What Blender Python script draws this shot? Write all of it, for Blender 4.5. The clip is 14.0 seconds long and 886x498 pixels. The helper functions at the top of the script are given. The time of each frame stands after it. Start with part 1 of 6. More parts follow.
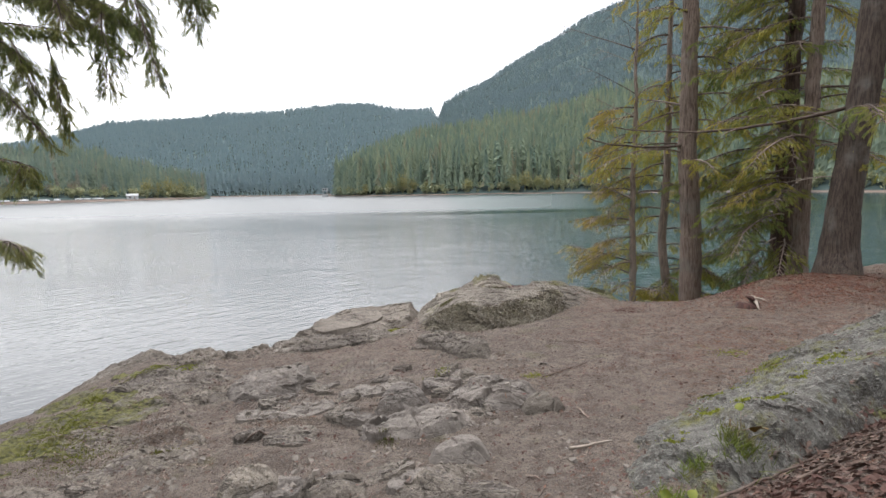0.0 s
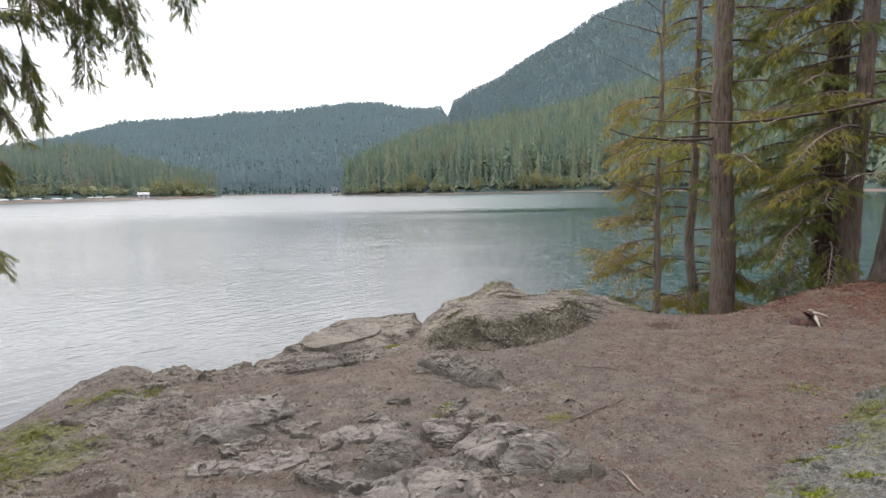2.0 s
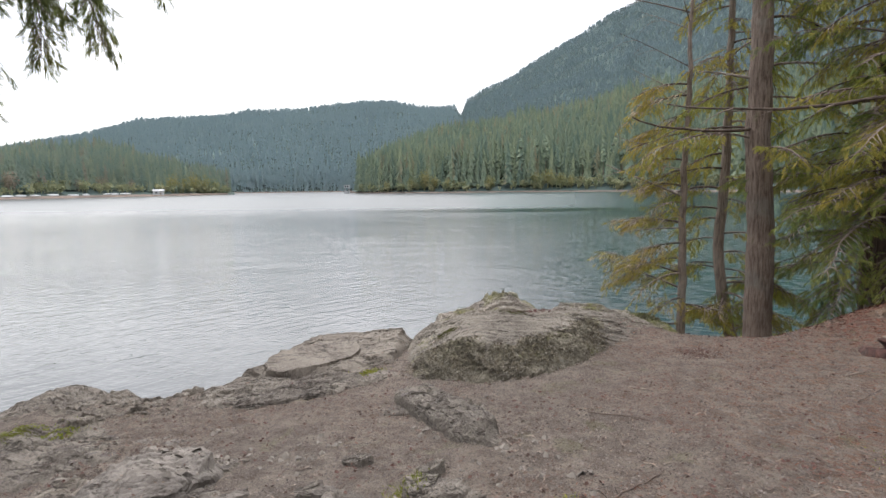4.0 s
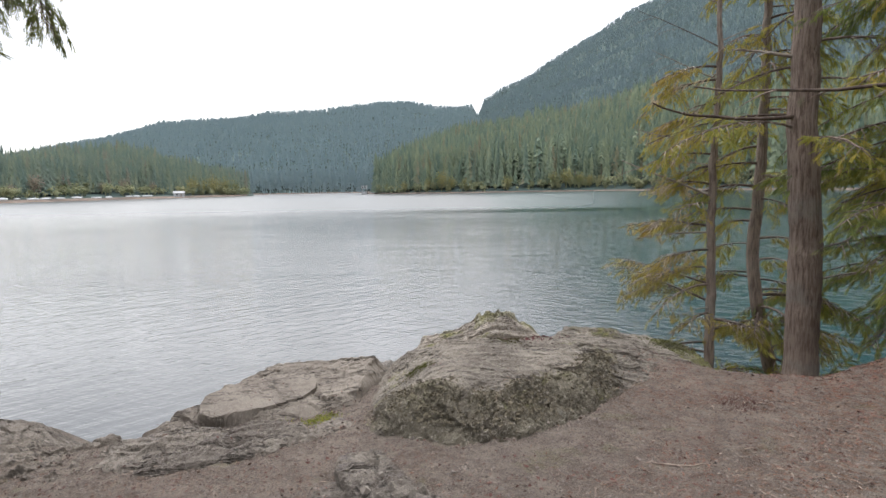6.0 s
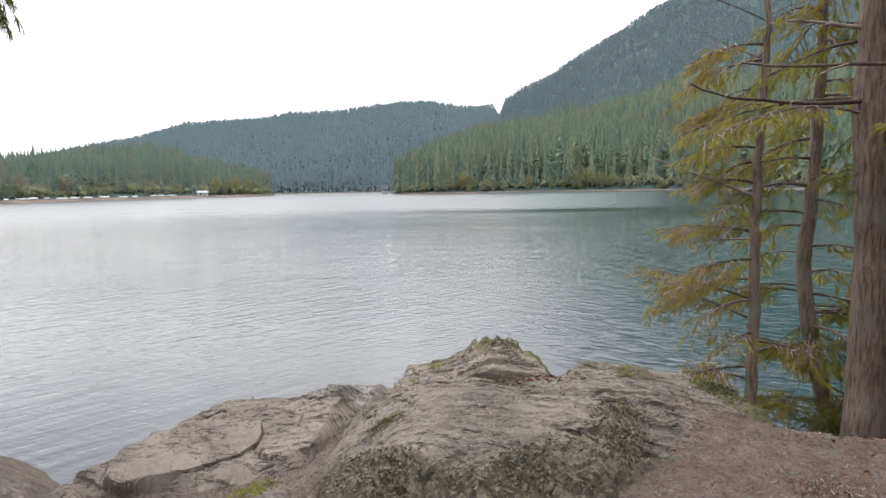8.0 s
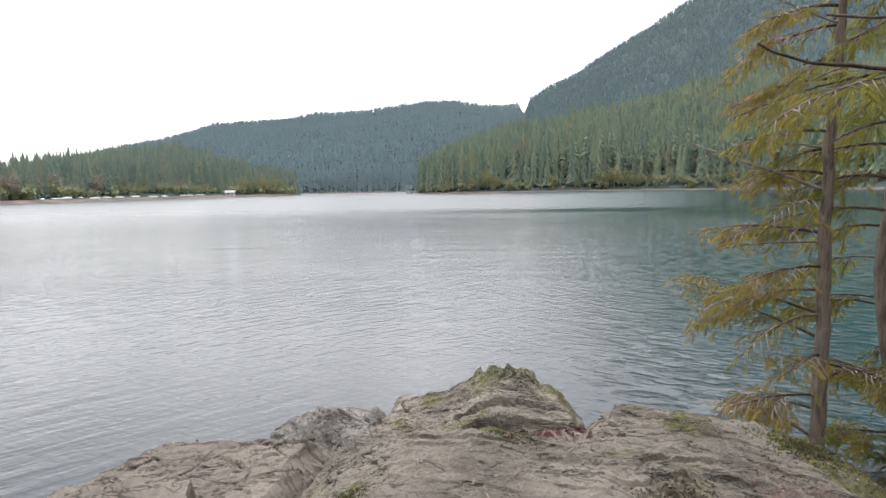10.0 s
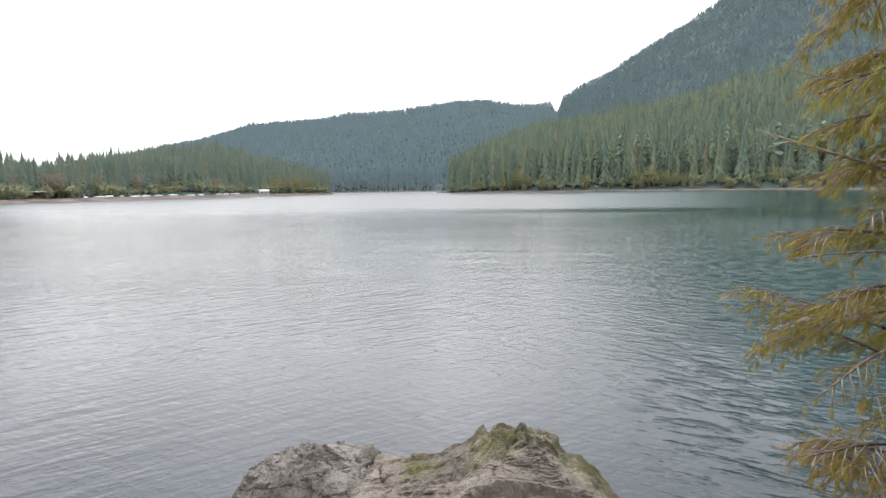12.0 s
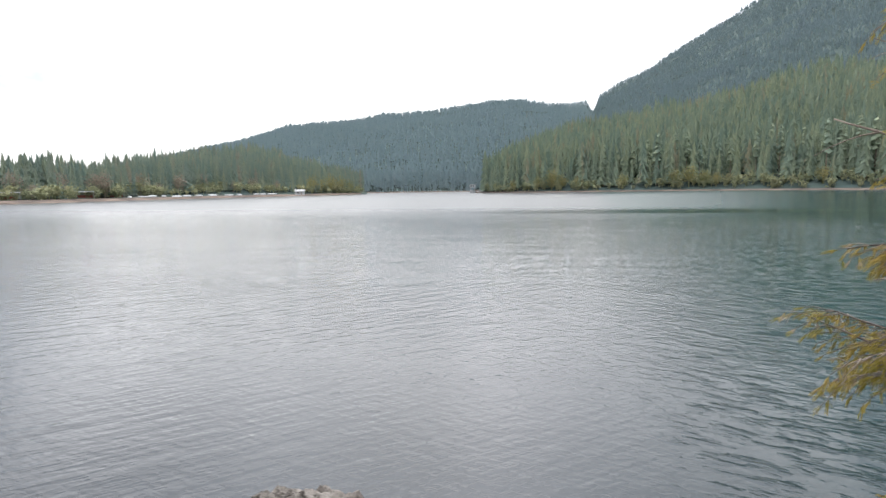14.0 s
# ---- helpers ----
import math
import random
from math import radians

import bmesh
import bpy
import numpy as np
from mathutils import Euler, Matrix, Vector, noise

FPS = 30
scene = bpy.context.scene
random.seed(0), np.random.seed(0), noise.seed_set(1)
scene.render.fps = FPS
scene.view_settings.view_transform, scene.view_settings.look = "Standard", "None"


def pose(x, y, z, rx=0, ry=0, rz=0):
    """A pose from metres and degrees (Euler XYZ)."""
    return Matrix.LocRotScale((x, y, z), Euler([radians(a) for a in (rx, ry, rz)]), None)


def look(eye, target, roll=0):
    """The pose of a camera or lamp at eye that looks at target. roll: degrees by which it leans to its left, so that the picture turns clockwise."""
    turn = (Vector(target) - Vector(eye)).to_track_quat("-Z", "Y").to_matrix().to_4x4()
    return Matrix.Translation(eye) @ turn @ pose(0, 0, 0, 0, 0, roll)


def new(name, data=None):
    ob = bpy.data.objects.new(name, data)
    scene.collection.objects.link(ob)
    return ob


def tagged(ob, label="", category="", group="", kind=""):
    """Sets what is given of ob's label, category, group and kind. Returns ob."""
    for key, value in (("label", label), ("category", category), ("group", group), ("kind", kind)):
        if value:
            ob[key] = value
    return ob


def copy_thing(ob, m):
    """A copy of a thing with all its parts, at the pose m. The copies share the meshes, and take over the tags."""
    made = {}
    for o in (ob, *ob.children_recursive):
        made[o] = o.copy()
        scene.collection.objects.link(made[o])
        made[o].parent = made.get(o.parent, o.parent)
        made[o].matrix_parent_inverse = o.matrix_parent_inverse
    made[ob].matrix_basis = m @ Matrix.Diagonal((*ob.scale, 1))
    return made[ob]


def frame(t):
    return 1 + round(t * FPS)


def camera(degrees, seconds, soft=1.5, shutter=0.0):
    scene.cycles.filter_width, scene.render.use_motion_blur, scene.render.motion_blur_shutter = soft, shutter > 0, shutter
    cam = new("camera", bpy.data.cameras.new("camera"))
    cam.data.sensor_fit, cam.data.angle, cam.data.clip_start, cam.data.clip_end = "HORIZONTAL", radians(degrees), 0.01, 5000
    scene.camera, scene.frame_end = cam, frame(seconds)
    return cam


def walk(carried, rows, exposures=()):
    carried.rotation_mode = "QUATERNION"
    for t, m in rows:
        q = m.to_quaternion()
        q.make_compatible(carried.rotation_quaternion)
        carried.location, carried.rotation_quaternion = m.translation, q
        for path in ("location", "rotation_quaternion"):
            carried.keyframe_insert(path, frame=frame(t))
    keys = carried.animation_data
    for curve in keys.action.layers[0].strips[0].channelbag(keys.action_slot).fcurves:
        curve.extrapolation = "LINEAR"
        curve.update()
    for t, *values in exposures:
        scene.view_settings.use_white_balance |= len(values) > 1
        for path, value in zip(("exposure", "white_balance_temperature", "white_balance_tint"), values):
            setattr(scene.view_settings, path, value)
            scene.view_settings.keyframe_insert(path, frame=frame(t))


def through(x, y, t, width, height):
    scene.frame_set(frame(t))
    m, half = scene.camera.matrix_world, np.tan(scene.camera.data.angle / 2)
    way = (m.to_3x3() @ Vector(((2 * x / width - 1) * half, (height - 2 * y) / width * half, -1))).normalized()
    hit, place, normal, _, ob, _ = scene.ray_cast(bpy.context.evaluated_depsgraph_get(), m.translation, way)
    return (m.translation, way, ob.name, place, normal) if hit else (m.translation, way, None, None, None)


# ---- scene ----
cam = camera(77.7, 14.0)
PATH = [
    (0, (0.0, 0.59, 1.557), (0.019, 2.579, 1.342), -1.0),
    (0.5, (-0.019, 0.788, 1.537), (-0.006, 2.776, 1.321), -1.0),
    (1, (-0.023, 0.997, 1.551), (-0.017, 2.986, 1.334), -0.9),
    (1.5, (0.003, 1.244, 1.546), (-0.001, 3.232, 1.328), -0.9),
    (2, (0.047, 1.516, 1.536), (0.032, 3.504, 1.317), -1.0),
    (2.5, (0.097, 1.778, 1.537), (0.07, 3.766, 1.318), -0.9),
    (3, (0.144, 2.047, 1.525), (0.106, 4.035, 1.306), -0.9),
    (3.2, (0.166, 2.157, 1.512), (0.124, 4.145, 1.291), -0.9),
    (5.3, (0.506, 3.392, 1.481), (0.404, 5.377, 1.258), -0.7),
    (5.5, (0.549, 3.508, 1.478), (0.438, 5.493, 1.257), -0.9),
    (6, (0.622, 3.772, 1.486), (0.498, 5.756, 1.265), -1.0),
    (6.5, (0.682, 4.05, 1.474), (0.542, 6.033, 1.253), -1.0),
    (7, (0.733, 4.341, 1.499), (0.574, 6.322, 1.278), -1.0),
    (7.5, (0.789, 4.61, 1.503), (0.611, 6.59, 1.282), -1.0),
    (8, (0.852, 4.888, 1.476), (0.654, 6.866, 1.255), -1.0),
    (8.2, (0.879, 4.995, 1.47), (0.671, 6.972, 1.246), -1.1),
    (10.3, (0.958, 6.109, 1.376), (0.656, 8.073, 1.156), -1.0),
    (10.5, (0.971, 6.212, 1.367), (0.656, 8.174, 1.146), -1.0),
    (11, (0.987, 6.517, 1.344), (0.645, 8.475, 1.123), -0.9),
    (11.5, (0.996, 6.788, 1.336), (0.628, 8.742, 1.115), -0.9),
    (12, (1.001, 7.06, 1.34), (0.607, 9.008, 1.12), -0.9),
    (12.5, (1.013, 7.307, 1.352), (0.593, 9.25, 1.132), -0.9),
    (13, (1.046, 7.545, 1.383), (0.595, 9.481, 1.163), -0.9),
    (13.5, (1.074, 7.761, 1.371), (0.594, 9.69, 1.152), -0.8),
    (14, (1.099, 7.974, 1.351), (0.587, 9.895, 1.133), -0.9),
]
walk(cam, [(t, look(eye, target, roll)) for t, eye, target, roll in PATH], [(0, 1.37), (14, 1.37)])

# ---- world, sun ----
WATER = -2.2
SUN_AZ, SUN_EL = radians(-17.5), radians(31)
sun_dir = Vector((math.sin(SUN_AZ) * math.cos(SUN_EL), math.cos(SUN_AZ) * math.cos(SUN_EL), math.sin(SUN_EL)))


def build_world():
    w = bpy.data.worlds.new("overcast_sky")
    scene.world = w
    w.use_nodes = True
    nt = w.node_tree
    nt.nodes.clear()
    N = nt.nodes.new
    L = nt.links.new
    out, bg = N("ShaderNodeOutputWorld"), N("ShaderNodeBackground")
    sky = N("ShaderNodeTexSky")
    sky.sky_type = "NISHITA"
    sky.sun_disc = False
    sky.sun_elevation = SUN_EL
    sky.sun_rotation = SUN_AZ
    co = N("ShaderNodeTexCoord")
    # bright thin cloud round the veiled sun
    dot = N("ShaderNodeVectorMath")
    dot.operation = "DOT_PRODUCT"
    dot.inputs[1].default_value = sun_dir
    L(co.outputs["Generated"], dot.inputs[0])
    glow = N("ShaderNodeMapRange")
    glow.interpolation_type = "SMOOTHSTEP"
    glow.inputs["From Min"].default_value = 0.45
    glow.inputs["From Max"].default_value = 1.0
    glow.inputs["To Min"].default_value = SKY_BASE
    glow.inputs["To Max"].default_value = SKY_GLOW
    L(dot.outputs["Value"], glow.inputs["Value"])
    mp = N("ShaderNodeMapping")
    mp.inputs["Scale"].default_value = (1, 1, 2.2)
    mp.inputs["Location"].default_value = (0.4, 3.1, 0.55)
    L(co.outputs["Generated"], mp.inputs["Vector"])
    nz = N("ShaderNodeTexNoise")
    nz.inputs["Scale"].default_value = 3.4
    nz.inputs["Detail"].default_value = 7
    nz.inputs["Roughness"].default_value = 0.55
    L(mp.outputs[0], nz.inputs["Vector"])
    cl = N("ShaderNodeMapRange")
    cl.inputs["From Min"].default_value = 0.39
    cl.inputs["From Max"].default_value = 0.58
    cl.inputs["To Min"].default_value = 0.6
    cl.inputs["To Max"].default_value = 1.06
    L(nz.outputs["Fac"], cl.inputs["Value"])
    sep = N("ShaderNodeSeparateXYZ")
    L(co.outputs["Generated"], sep.inputs[0])
    rise = N("ShaderNodeMapRange")
    rise.inputs["From Min"].default_value = 0.56
    rise.inputs["From Max"].default_value = 1.0
    rise.inputs["To Min"].default_value = 1.0
    rise.inputs["To Max"].default_value = SKY_ZENITH
    L(sep.outputs["Z"], rise.inputs["Value"])
    # the veiled sun itself
    veil = N("ShaderNodeMapRange")
    veil.interpolation_type = "SMOOTHSTEP"
    veil.inputs["From Min"].default_value = 0.9
    veil.inputs["From Max"].default_value = 1.0
    veil.inputs["To Max"].default_value = SKY_VEIL
    L(dot.outputs["Value"], veil.inputs["Value"])
    sheen = N("ShaderNodeMath")
    L(glow.outputs[0], sheen.inputs[0])
    L(veil.outputs[0], sheen.inputs[1])
    lit = N("ShaderNodeMath")
    lit.operation = "MULTIPLY"
    L(sheen.outputs[0], lit.inputs[0])
    L(rise.outputs[0], lit.inputs[1])
    mul = N("ShaderNodeMath")
    mul.operation = "MULTIPLY"
    L(lit.outputs[0], mul.inputs[0])
    L(cl.outputs[0], mul.inputs[1])
    tint = N("ShaderNodeMix")
    tint.data_type = "RGBA"
    tint.inputs["A"].default_value = (0.86, 0.95, 1.06, 1)
    tint.inputs["B"].default_value = (0.98, 0.985, 1.05, 1)
    L(cl.outputs[0], tint.inputs["Factor"])
    cloud = N("ShaderNodeVectorMath")
    cloud.operation = "SCALE"
    L(tint.outputs["Result"], cloud.inputs[0])
    L(mul.outputs[0], cloud.inputs["Scale"])
    mix = N("ShaderNodeMix")
    mix.data_type = "RGBA"
    mix.inputs["Factor"].default_value = 0.88
    L(sky.outputs[0], mix.inputs["A"])
    L(cloud.outputs[0], mix.inputs["B"])
    L(mix.outputs["Result"], bg.inputs["Color"])
    bg.inputs["Strength"].default_value = 0.1
    L(bg.outputs[0], out.inputs[0])


SKY_BASE, SKY_GLOW, SKY_ZENITH, SKY_VEIL = 3.9, 6.6, 7.2, 4.5
build_world()
sun_data = bpy.data.lights.new("sun", "SUN")
sun_data.energy, sun_data.angle, sun_data.color = 0.45, radians(75), (1.0, 0.96, 0.9)
sun = new("sun", sun_data)
sun.matrix_world = look((0, 0, 60), Vector((0, 0, 60)) - sun_dir)


# ---- noise on arrays ----
def h2(ix, iy, s):
    a = (ix.astype(np.int64) * 374761393 + iy.astype(np.int64) * 668265263 + s * 974634777) & 0x7FFFFFFF
    a = ((a ^ (a >> 13)) * 1274126177) & 0x7FFFFFFF
    return ((a ^ (a >> 16)) & 0xFFFFF) / 1048575.0


def vn(x, y, s=0):
    x, y = np.asarray(x, float), np.asarray(y, float)
    ix, iy = np.floor(x), np.floor(y)
    fx, fy = x - ix, y - iy
    fx, fy = fx * fx * (3 - 2 * fx), fy * fy * (3 - 2 * fy)
    a, b, c, d = h2(ix, iy, s), h2(ix + 1, iy, s), h2(ix, iy + 1, s), h2(ix + 1, iy + 1, s)
    return (a + (b - a) * fx) * (1 - fy) + (c + (d - c) * fx) * fy


def fbm(x, y, s=0, o=4, gain=0.5):
    t, amp, tot = 0.0, 1.0, 0.0
    for k in range(o):
        t = t + amp * (vn(x * 2**k + 17.3 * k, y * 2**k - 9.1 * k, s + k) - 0.5)
        tot += amp
        amp *= gain
    return 2 * t / tot


def ridge(x, y, s=0, o=4):
    t, amp, tot = 0.0, 1.0, 0.0
    for k in range(o):
        t = t + amp * (1 - np.abs(2 * vn(x * 2**k + 5.7 * k, y * 2**k + 3.3 * k, s + k) - 1))
        tot += amp
        amp *= 0.5
    return t / tot


def worley(x, y, s=0):
    ix, iy = np.floor(x), np.floor(y)
    f1, f2, cid = np.full(np.shape(x), 9.0), np.full(np.shape(x), 9.0), np.zeros(np.shape(x))
    tx, ty = np.zeros(np.shape(x)), np.zeros(np.shape(x))
    for dx in (-1, 0, 1):
        for dy in (-1, 0, 1):
            jx, jy = ix + dx, iy + dy
            ox, oy = x - jx - h2(jx, jy, s), y - jy - h2(jx, jy, s + 7)
            d = np.hypot(ox, oy)
            near = d < f1
            f2 = np.where(near, f1, np.minimum(f2, d))
            cid = np.where(near, h2(jx, jy, s + 13), cid)
            tx, ty = np.where(near, ox, tx), np.where(near, oy, ty)
            f1 = np.where(near, d, f1)
    return f1, f2, cid, tx, ty


def sstep(a, b, x):
    t = np.clip((x - a) / (b - a), 0, 1)
    return t * t * (3 - 2 * t)


# ---- mesh helpers ----
def mesh_of(name, verts, faces, mat=None, smooth=True):
    """One mesh from an array of corners and an array of triangles or quads."""
    me = bpy.data.meshes.new(name)
    verts, faces = np.asarray(verts, np.float32), np.asarray(faces, np.int32)
    n = faces.shape[1]
    me.vertices.add(len(verts))
    me.vertices.foreach_set("co", verts.ravel())
    me.loops.add(faces.size)
    me.loops.foreach_set("vertex_index", faces.ravel())
    me.polygons.add(len(faces))
    me.polygons.foreach_set("loop_start", np.arange(len(faces), dtype=np.int32) * n)
    me.polygons.foreach_set("loop_total", np.full(len(faces), n, np.int32))
    me.polygons.foreach_set("use_smooth", np.full(len(faces), smooth))
    me.update(calc_edges=True)
    if mat:
        me.materials.append(mat)
    return me


def grid_faces(nx, ny):
    i = np.arange(nx * ny).reshape(ny, nx)
    return np.stack([i[:-1, :-1], i[:-1, 1:], i[1:, 1:], i[1:, :-1]], -1).reshape(-1, 4)


def part(name, me, parent, label=""):
    ob = new(name, me)
    ob.parent = parent
    if label:
        tagged(ob, label)
    return ob


def tube(pts, radii, k=8, rough=0.0, seed=0, furrow=0.0):
    """Corners and quads of a round limb along a line of points."""
    pts, radii = np.asarray(pts, float), np.asarray(radii, float)
    tan = np.gradient(pts, axis=0)
    tan /= np.linalg.norm(tan, axis=1)[:, None] + 1e-9
    ref = np.where(np.abs(tan[:, 2:3]) > 0.9, [[1.0, 0, 0]], [[0, 0, 1.0]])
    a = np.cross(tan, ref)
    a /= np.linalg.norm(a, axis=1)[:, None] + 1e-9
    b = np.cross(tan, a)
    th = np.linspace(0, 2 * np.pi, k, endpoint=False)
    run = np.r_[0, np.cumsum(np.linalg.norm(np.diff(pts, axis=0), axis=1))]
    R = radii[:, None] * np.ones(k)
    if rough or furrow:
        T, S = np.meshgrid(th, run)
        R = R * (1 + rough * fbm(np.cos(T) * 2 + 40 + S * 0.6, np.sin(T) * 2 + S * 1.1 + 9, seed, 3))
        if furrow:
            w = T * k / (2 * np.pi) * 0.55 + 0.8 * vn(S * 1.5, T * 0 + seed, 3)
            R = R + furrow * (ridge(w, S * 1.3, seed + 5, 2) - 0.5)
    v = pts[:, None] + R[..., None] * (np.cos(th)[None, :, None] * a[:, None] + np.sin(th)[None, :, None] * b[:, None])
    n = len(pts)
    i = np.arange(n * k).reshape(n, k)
    j = np.roll(i, -1, axis=1)
    f = np.stack([i[:-1], j[:-1], j[1:], i[1:]], -1).reshape(-1, 4)
    v = np.concatenate([v.reshape(-1, 3), pts[:1], pts[-1:]])
    c0 = np.stack([i[0], i[0], np.full(k, n * k), j[0]], -1)[:, [1, 2, 3, 3]]
    caps = np.array([[i[-1, q], j[-1, q], n * k + 1, n * k + 1] for q in range(k)])
    f = np.concatenate([f, c0, caps])
    return v, f


def quads_to_tris(f):
    t = np.concatenate([f[:, [0, 1, 2]], f[:, [0, 2, 3]]])
    return t[(t[:, 0] != t[:, 1]) & (t[:, 1] != t[:, 2]) & (t[:, 0] != t[:, 2])]


def joined(pieces):
    """Corners and triangles of several (corners, triangles) as one."""
    vs, fs, n = [], [], 0
    for v, f in pieces:
        vs.append(v)
        fs.append(f + n)
        n += len(v)
    return np.concatenate(vs), np.concatenate(fs)


def strewn(proto_v, proto_f, place, axes, size):
    """Many placed copies of one small shape as corners and triangles: axes are (n,3,3) columns, size (n,3)."""
    v = np.einsum("nij,nvj->nvi", axes, proto_v[None] * size[:, None, :]) + place[:, None]
    n, m = len(place), len(proto_v)
    f = proto_f[None] + (np.arange(n) * m)[:, None, None]
    return v.reshape(-1, 3), f.reshape(-1, 3)


def frames_of(ax, up):
    """Axes matrices whose first column is ax and third is near up."""
    x = ax / (np.linalg.norm(ax, axis=1)[:, None] + 1e-9)
    y = np.cross(up, x)
    y /= np.linalg.norm(y, axis=1)[:, None] + 1e-9
    return np.stack([x, y, np.cross(x, y)], -1)


# ---- materials ----
class Mat:
    """A node material built line by line."""

    def __init__(self, name, rough=0.8, spec=0.3):
        self.m = bpy.data.materials.new(name)
        self.m.use_nodes = True
        self.nt = self.m.node_tree
        self.b = self.nt.nodes["Principled BSDF"]
        self.b.inputs["Roughness"].default_value = rough
        self.b.inputs["Specular IOR Level"].default_value = spec
        self.co = self.nt.nodes.new("ShaderNodeNewGeometry")
        self.pos = self.co.outputs["Position"]

    def link(self, a, b):
        self.nt.links.new(a, b)

    def noise(self, scale, detail=5, rough=0.55, stretch=None, kind="ShaderNodeTexNoise"):
        n = self.nt.nodes.new(kind)
        n.inputs["Scale"].default_value = scale
        if kind == "ShaderNodeTexNoise":
            n.inputs["Detail"].default_value = detail
            n.inputs["Roughness"].default_value = rough
        src = self.pos
        if stretch:
            mp = self.nt.nodes.new("ShaderNodeMapping")
            mp.vector_type = "TEXTURE"
            mp.inputs["Scale"].default_value = [1 / q for q in stretch[:3]]
            if len(stretch) > 3:
                mp.inputs["Rotation"].default_value = (0, 0, stretch[3])
            self.link(src, mp.inputs["Vector"])
            src = mp.outputs[0]
        self.link(src, n.inputs["Vector"])
        return n.outputs["Fac"] if kind == "ShaderNodeTexNoise" else n.outputs["Distance"]

    def ramp(self, fac, lo, hi, a=0.0, b=1.0):
        n = self.nt.nodes.new("ShaderNodeMapRange")
        n.interpolation_type = "SMOOTHSTEP"
        for key, value in (("From Min", lo), ("From Max", hi), ("To Min", a), ("To Max", b)):
            n.inputs[key].default_value = value
        self.link(fac, n.inputs["Value"])
        return n.outputs[0]

    def math(self, op, a, b):
        n = self.nt.nodes.new("ShaderNodeMath")
        n.operation = op
        for s, v in zip(n.inputs, (a, b)):
            if isinstance(v, (int, float)):
                s.default_value = v
            else:
                self.link(v, s)
        return n.outputs[0]

    def mix(self, fac, a, b):
        n = self.nt.nodes.new("ShaderNodeMix")
        n.data_type = "RGBA"
        for key, v in (("Factor", fac), ("A", a), ("B", b)):
            s = n.inputs[key]
            if isinstance(v, tuple):
                s.default_value = (*v, 1)
            elif isinstance(v, (int, float)):
                s.default_value = v
            else:
                self.link(v, s)
        return n.outputs["Result"]

    def up(self):
        n = self.nt.nodes.new("ShaderNodeSeparateXYZ")
        self.link(self.co.outputs["Normal"], n.inputs[0])
        return n.outputs["Z"]

    def axis(self, k):
        n = self.nt.nodes.new("ShaderNodeSeparateXYZ")
        self.link(self.pos, n.inputs[0])
        return n.outputs[k]

    def island(self):
        return self.co.outputs["Random Per Island"]

    def random(self):
        return self.nt.nodes.new("ShaderNodeObjectInfo").outputs["Random"]

    def color(self, c):
        if isinstance(c, tuple):
            self.b.inputs["Base Color"].default_value = (*c, 1)
        else:
            self.link(c, self.b.inputs["Base Color"])
        return self

    def bump(self, h, strength=0.5, dist=0.02):
        n = self.nt.nodes.new("ShaderNodeBump")
        n.inputs["Strength"].default_value = strength
        n.inputs["Distance"].default_value = dist
        self.link(h, n.inputs["Height"])
        self.link(n.outputs[0], self.b.inputs["Normal"])
        return self


def leafy(name, colors, rough=0.6, through=0.35):
    """Foliage: the colour differs from leaf to leaf, and some light passes through."""
    m = Mat(name, rough, 0.25)
    c = m.mix(m.ramp(m.island(), 0.0, 1.0), colors[0], colors[1])
    c = m.mix(m.ramp(m.noise(1.3, 3), 0.4, 0.62), c, colors[2])
    c = m.mix(m.ramp(m.noise(3.2, 2, stretch=(1, 1, 1.3, 1.0)), 0.54, 0.66), c, colors[3])
    m.color(c)
    tr = m.nt.nodes.new("ShaderNodeBsdfTranslucent")
    m.link(c, tr.inputs["Color"])
    mx = m.nt.nodes.new("ShaderNodeMixShader")
    mx.inputs[0].default_value = through
    out = m.nt.nodes["Material Output"]
    m.link(m.b.outputs[0], mx.inputs[1])
    m.link(tr.outputs[0], mx.inputs[2])
    m.link(mx.outputs[0], out.inputs["Surface"])
    return m.m


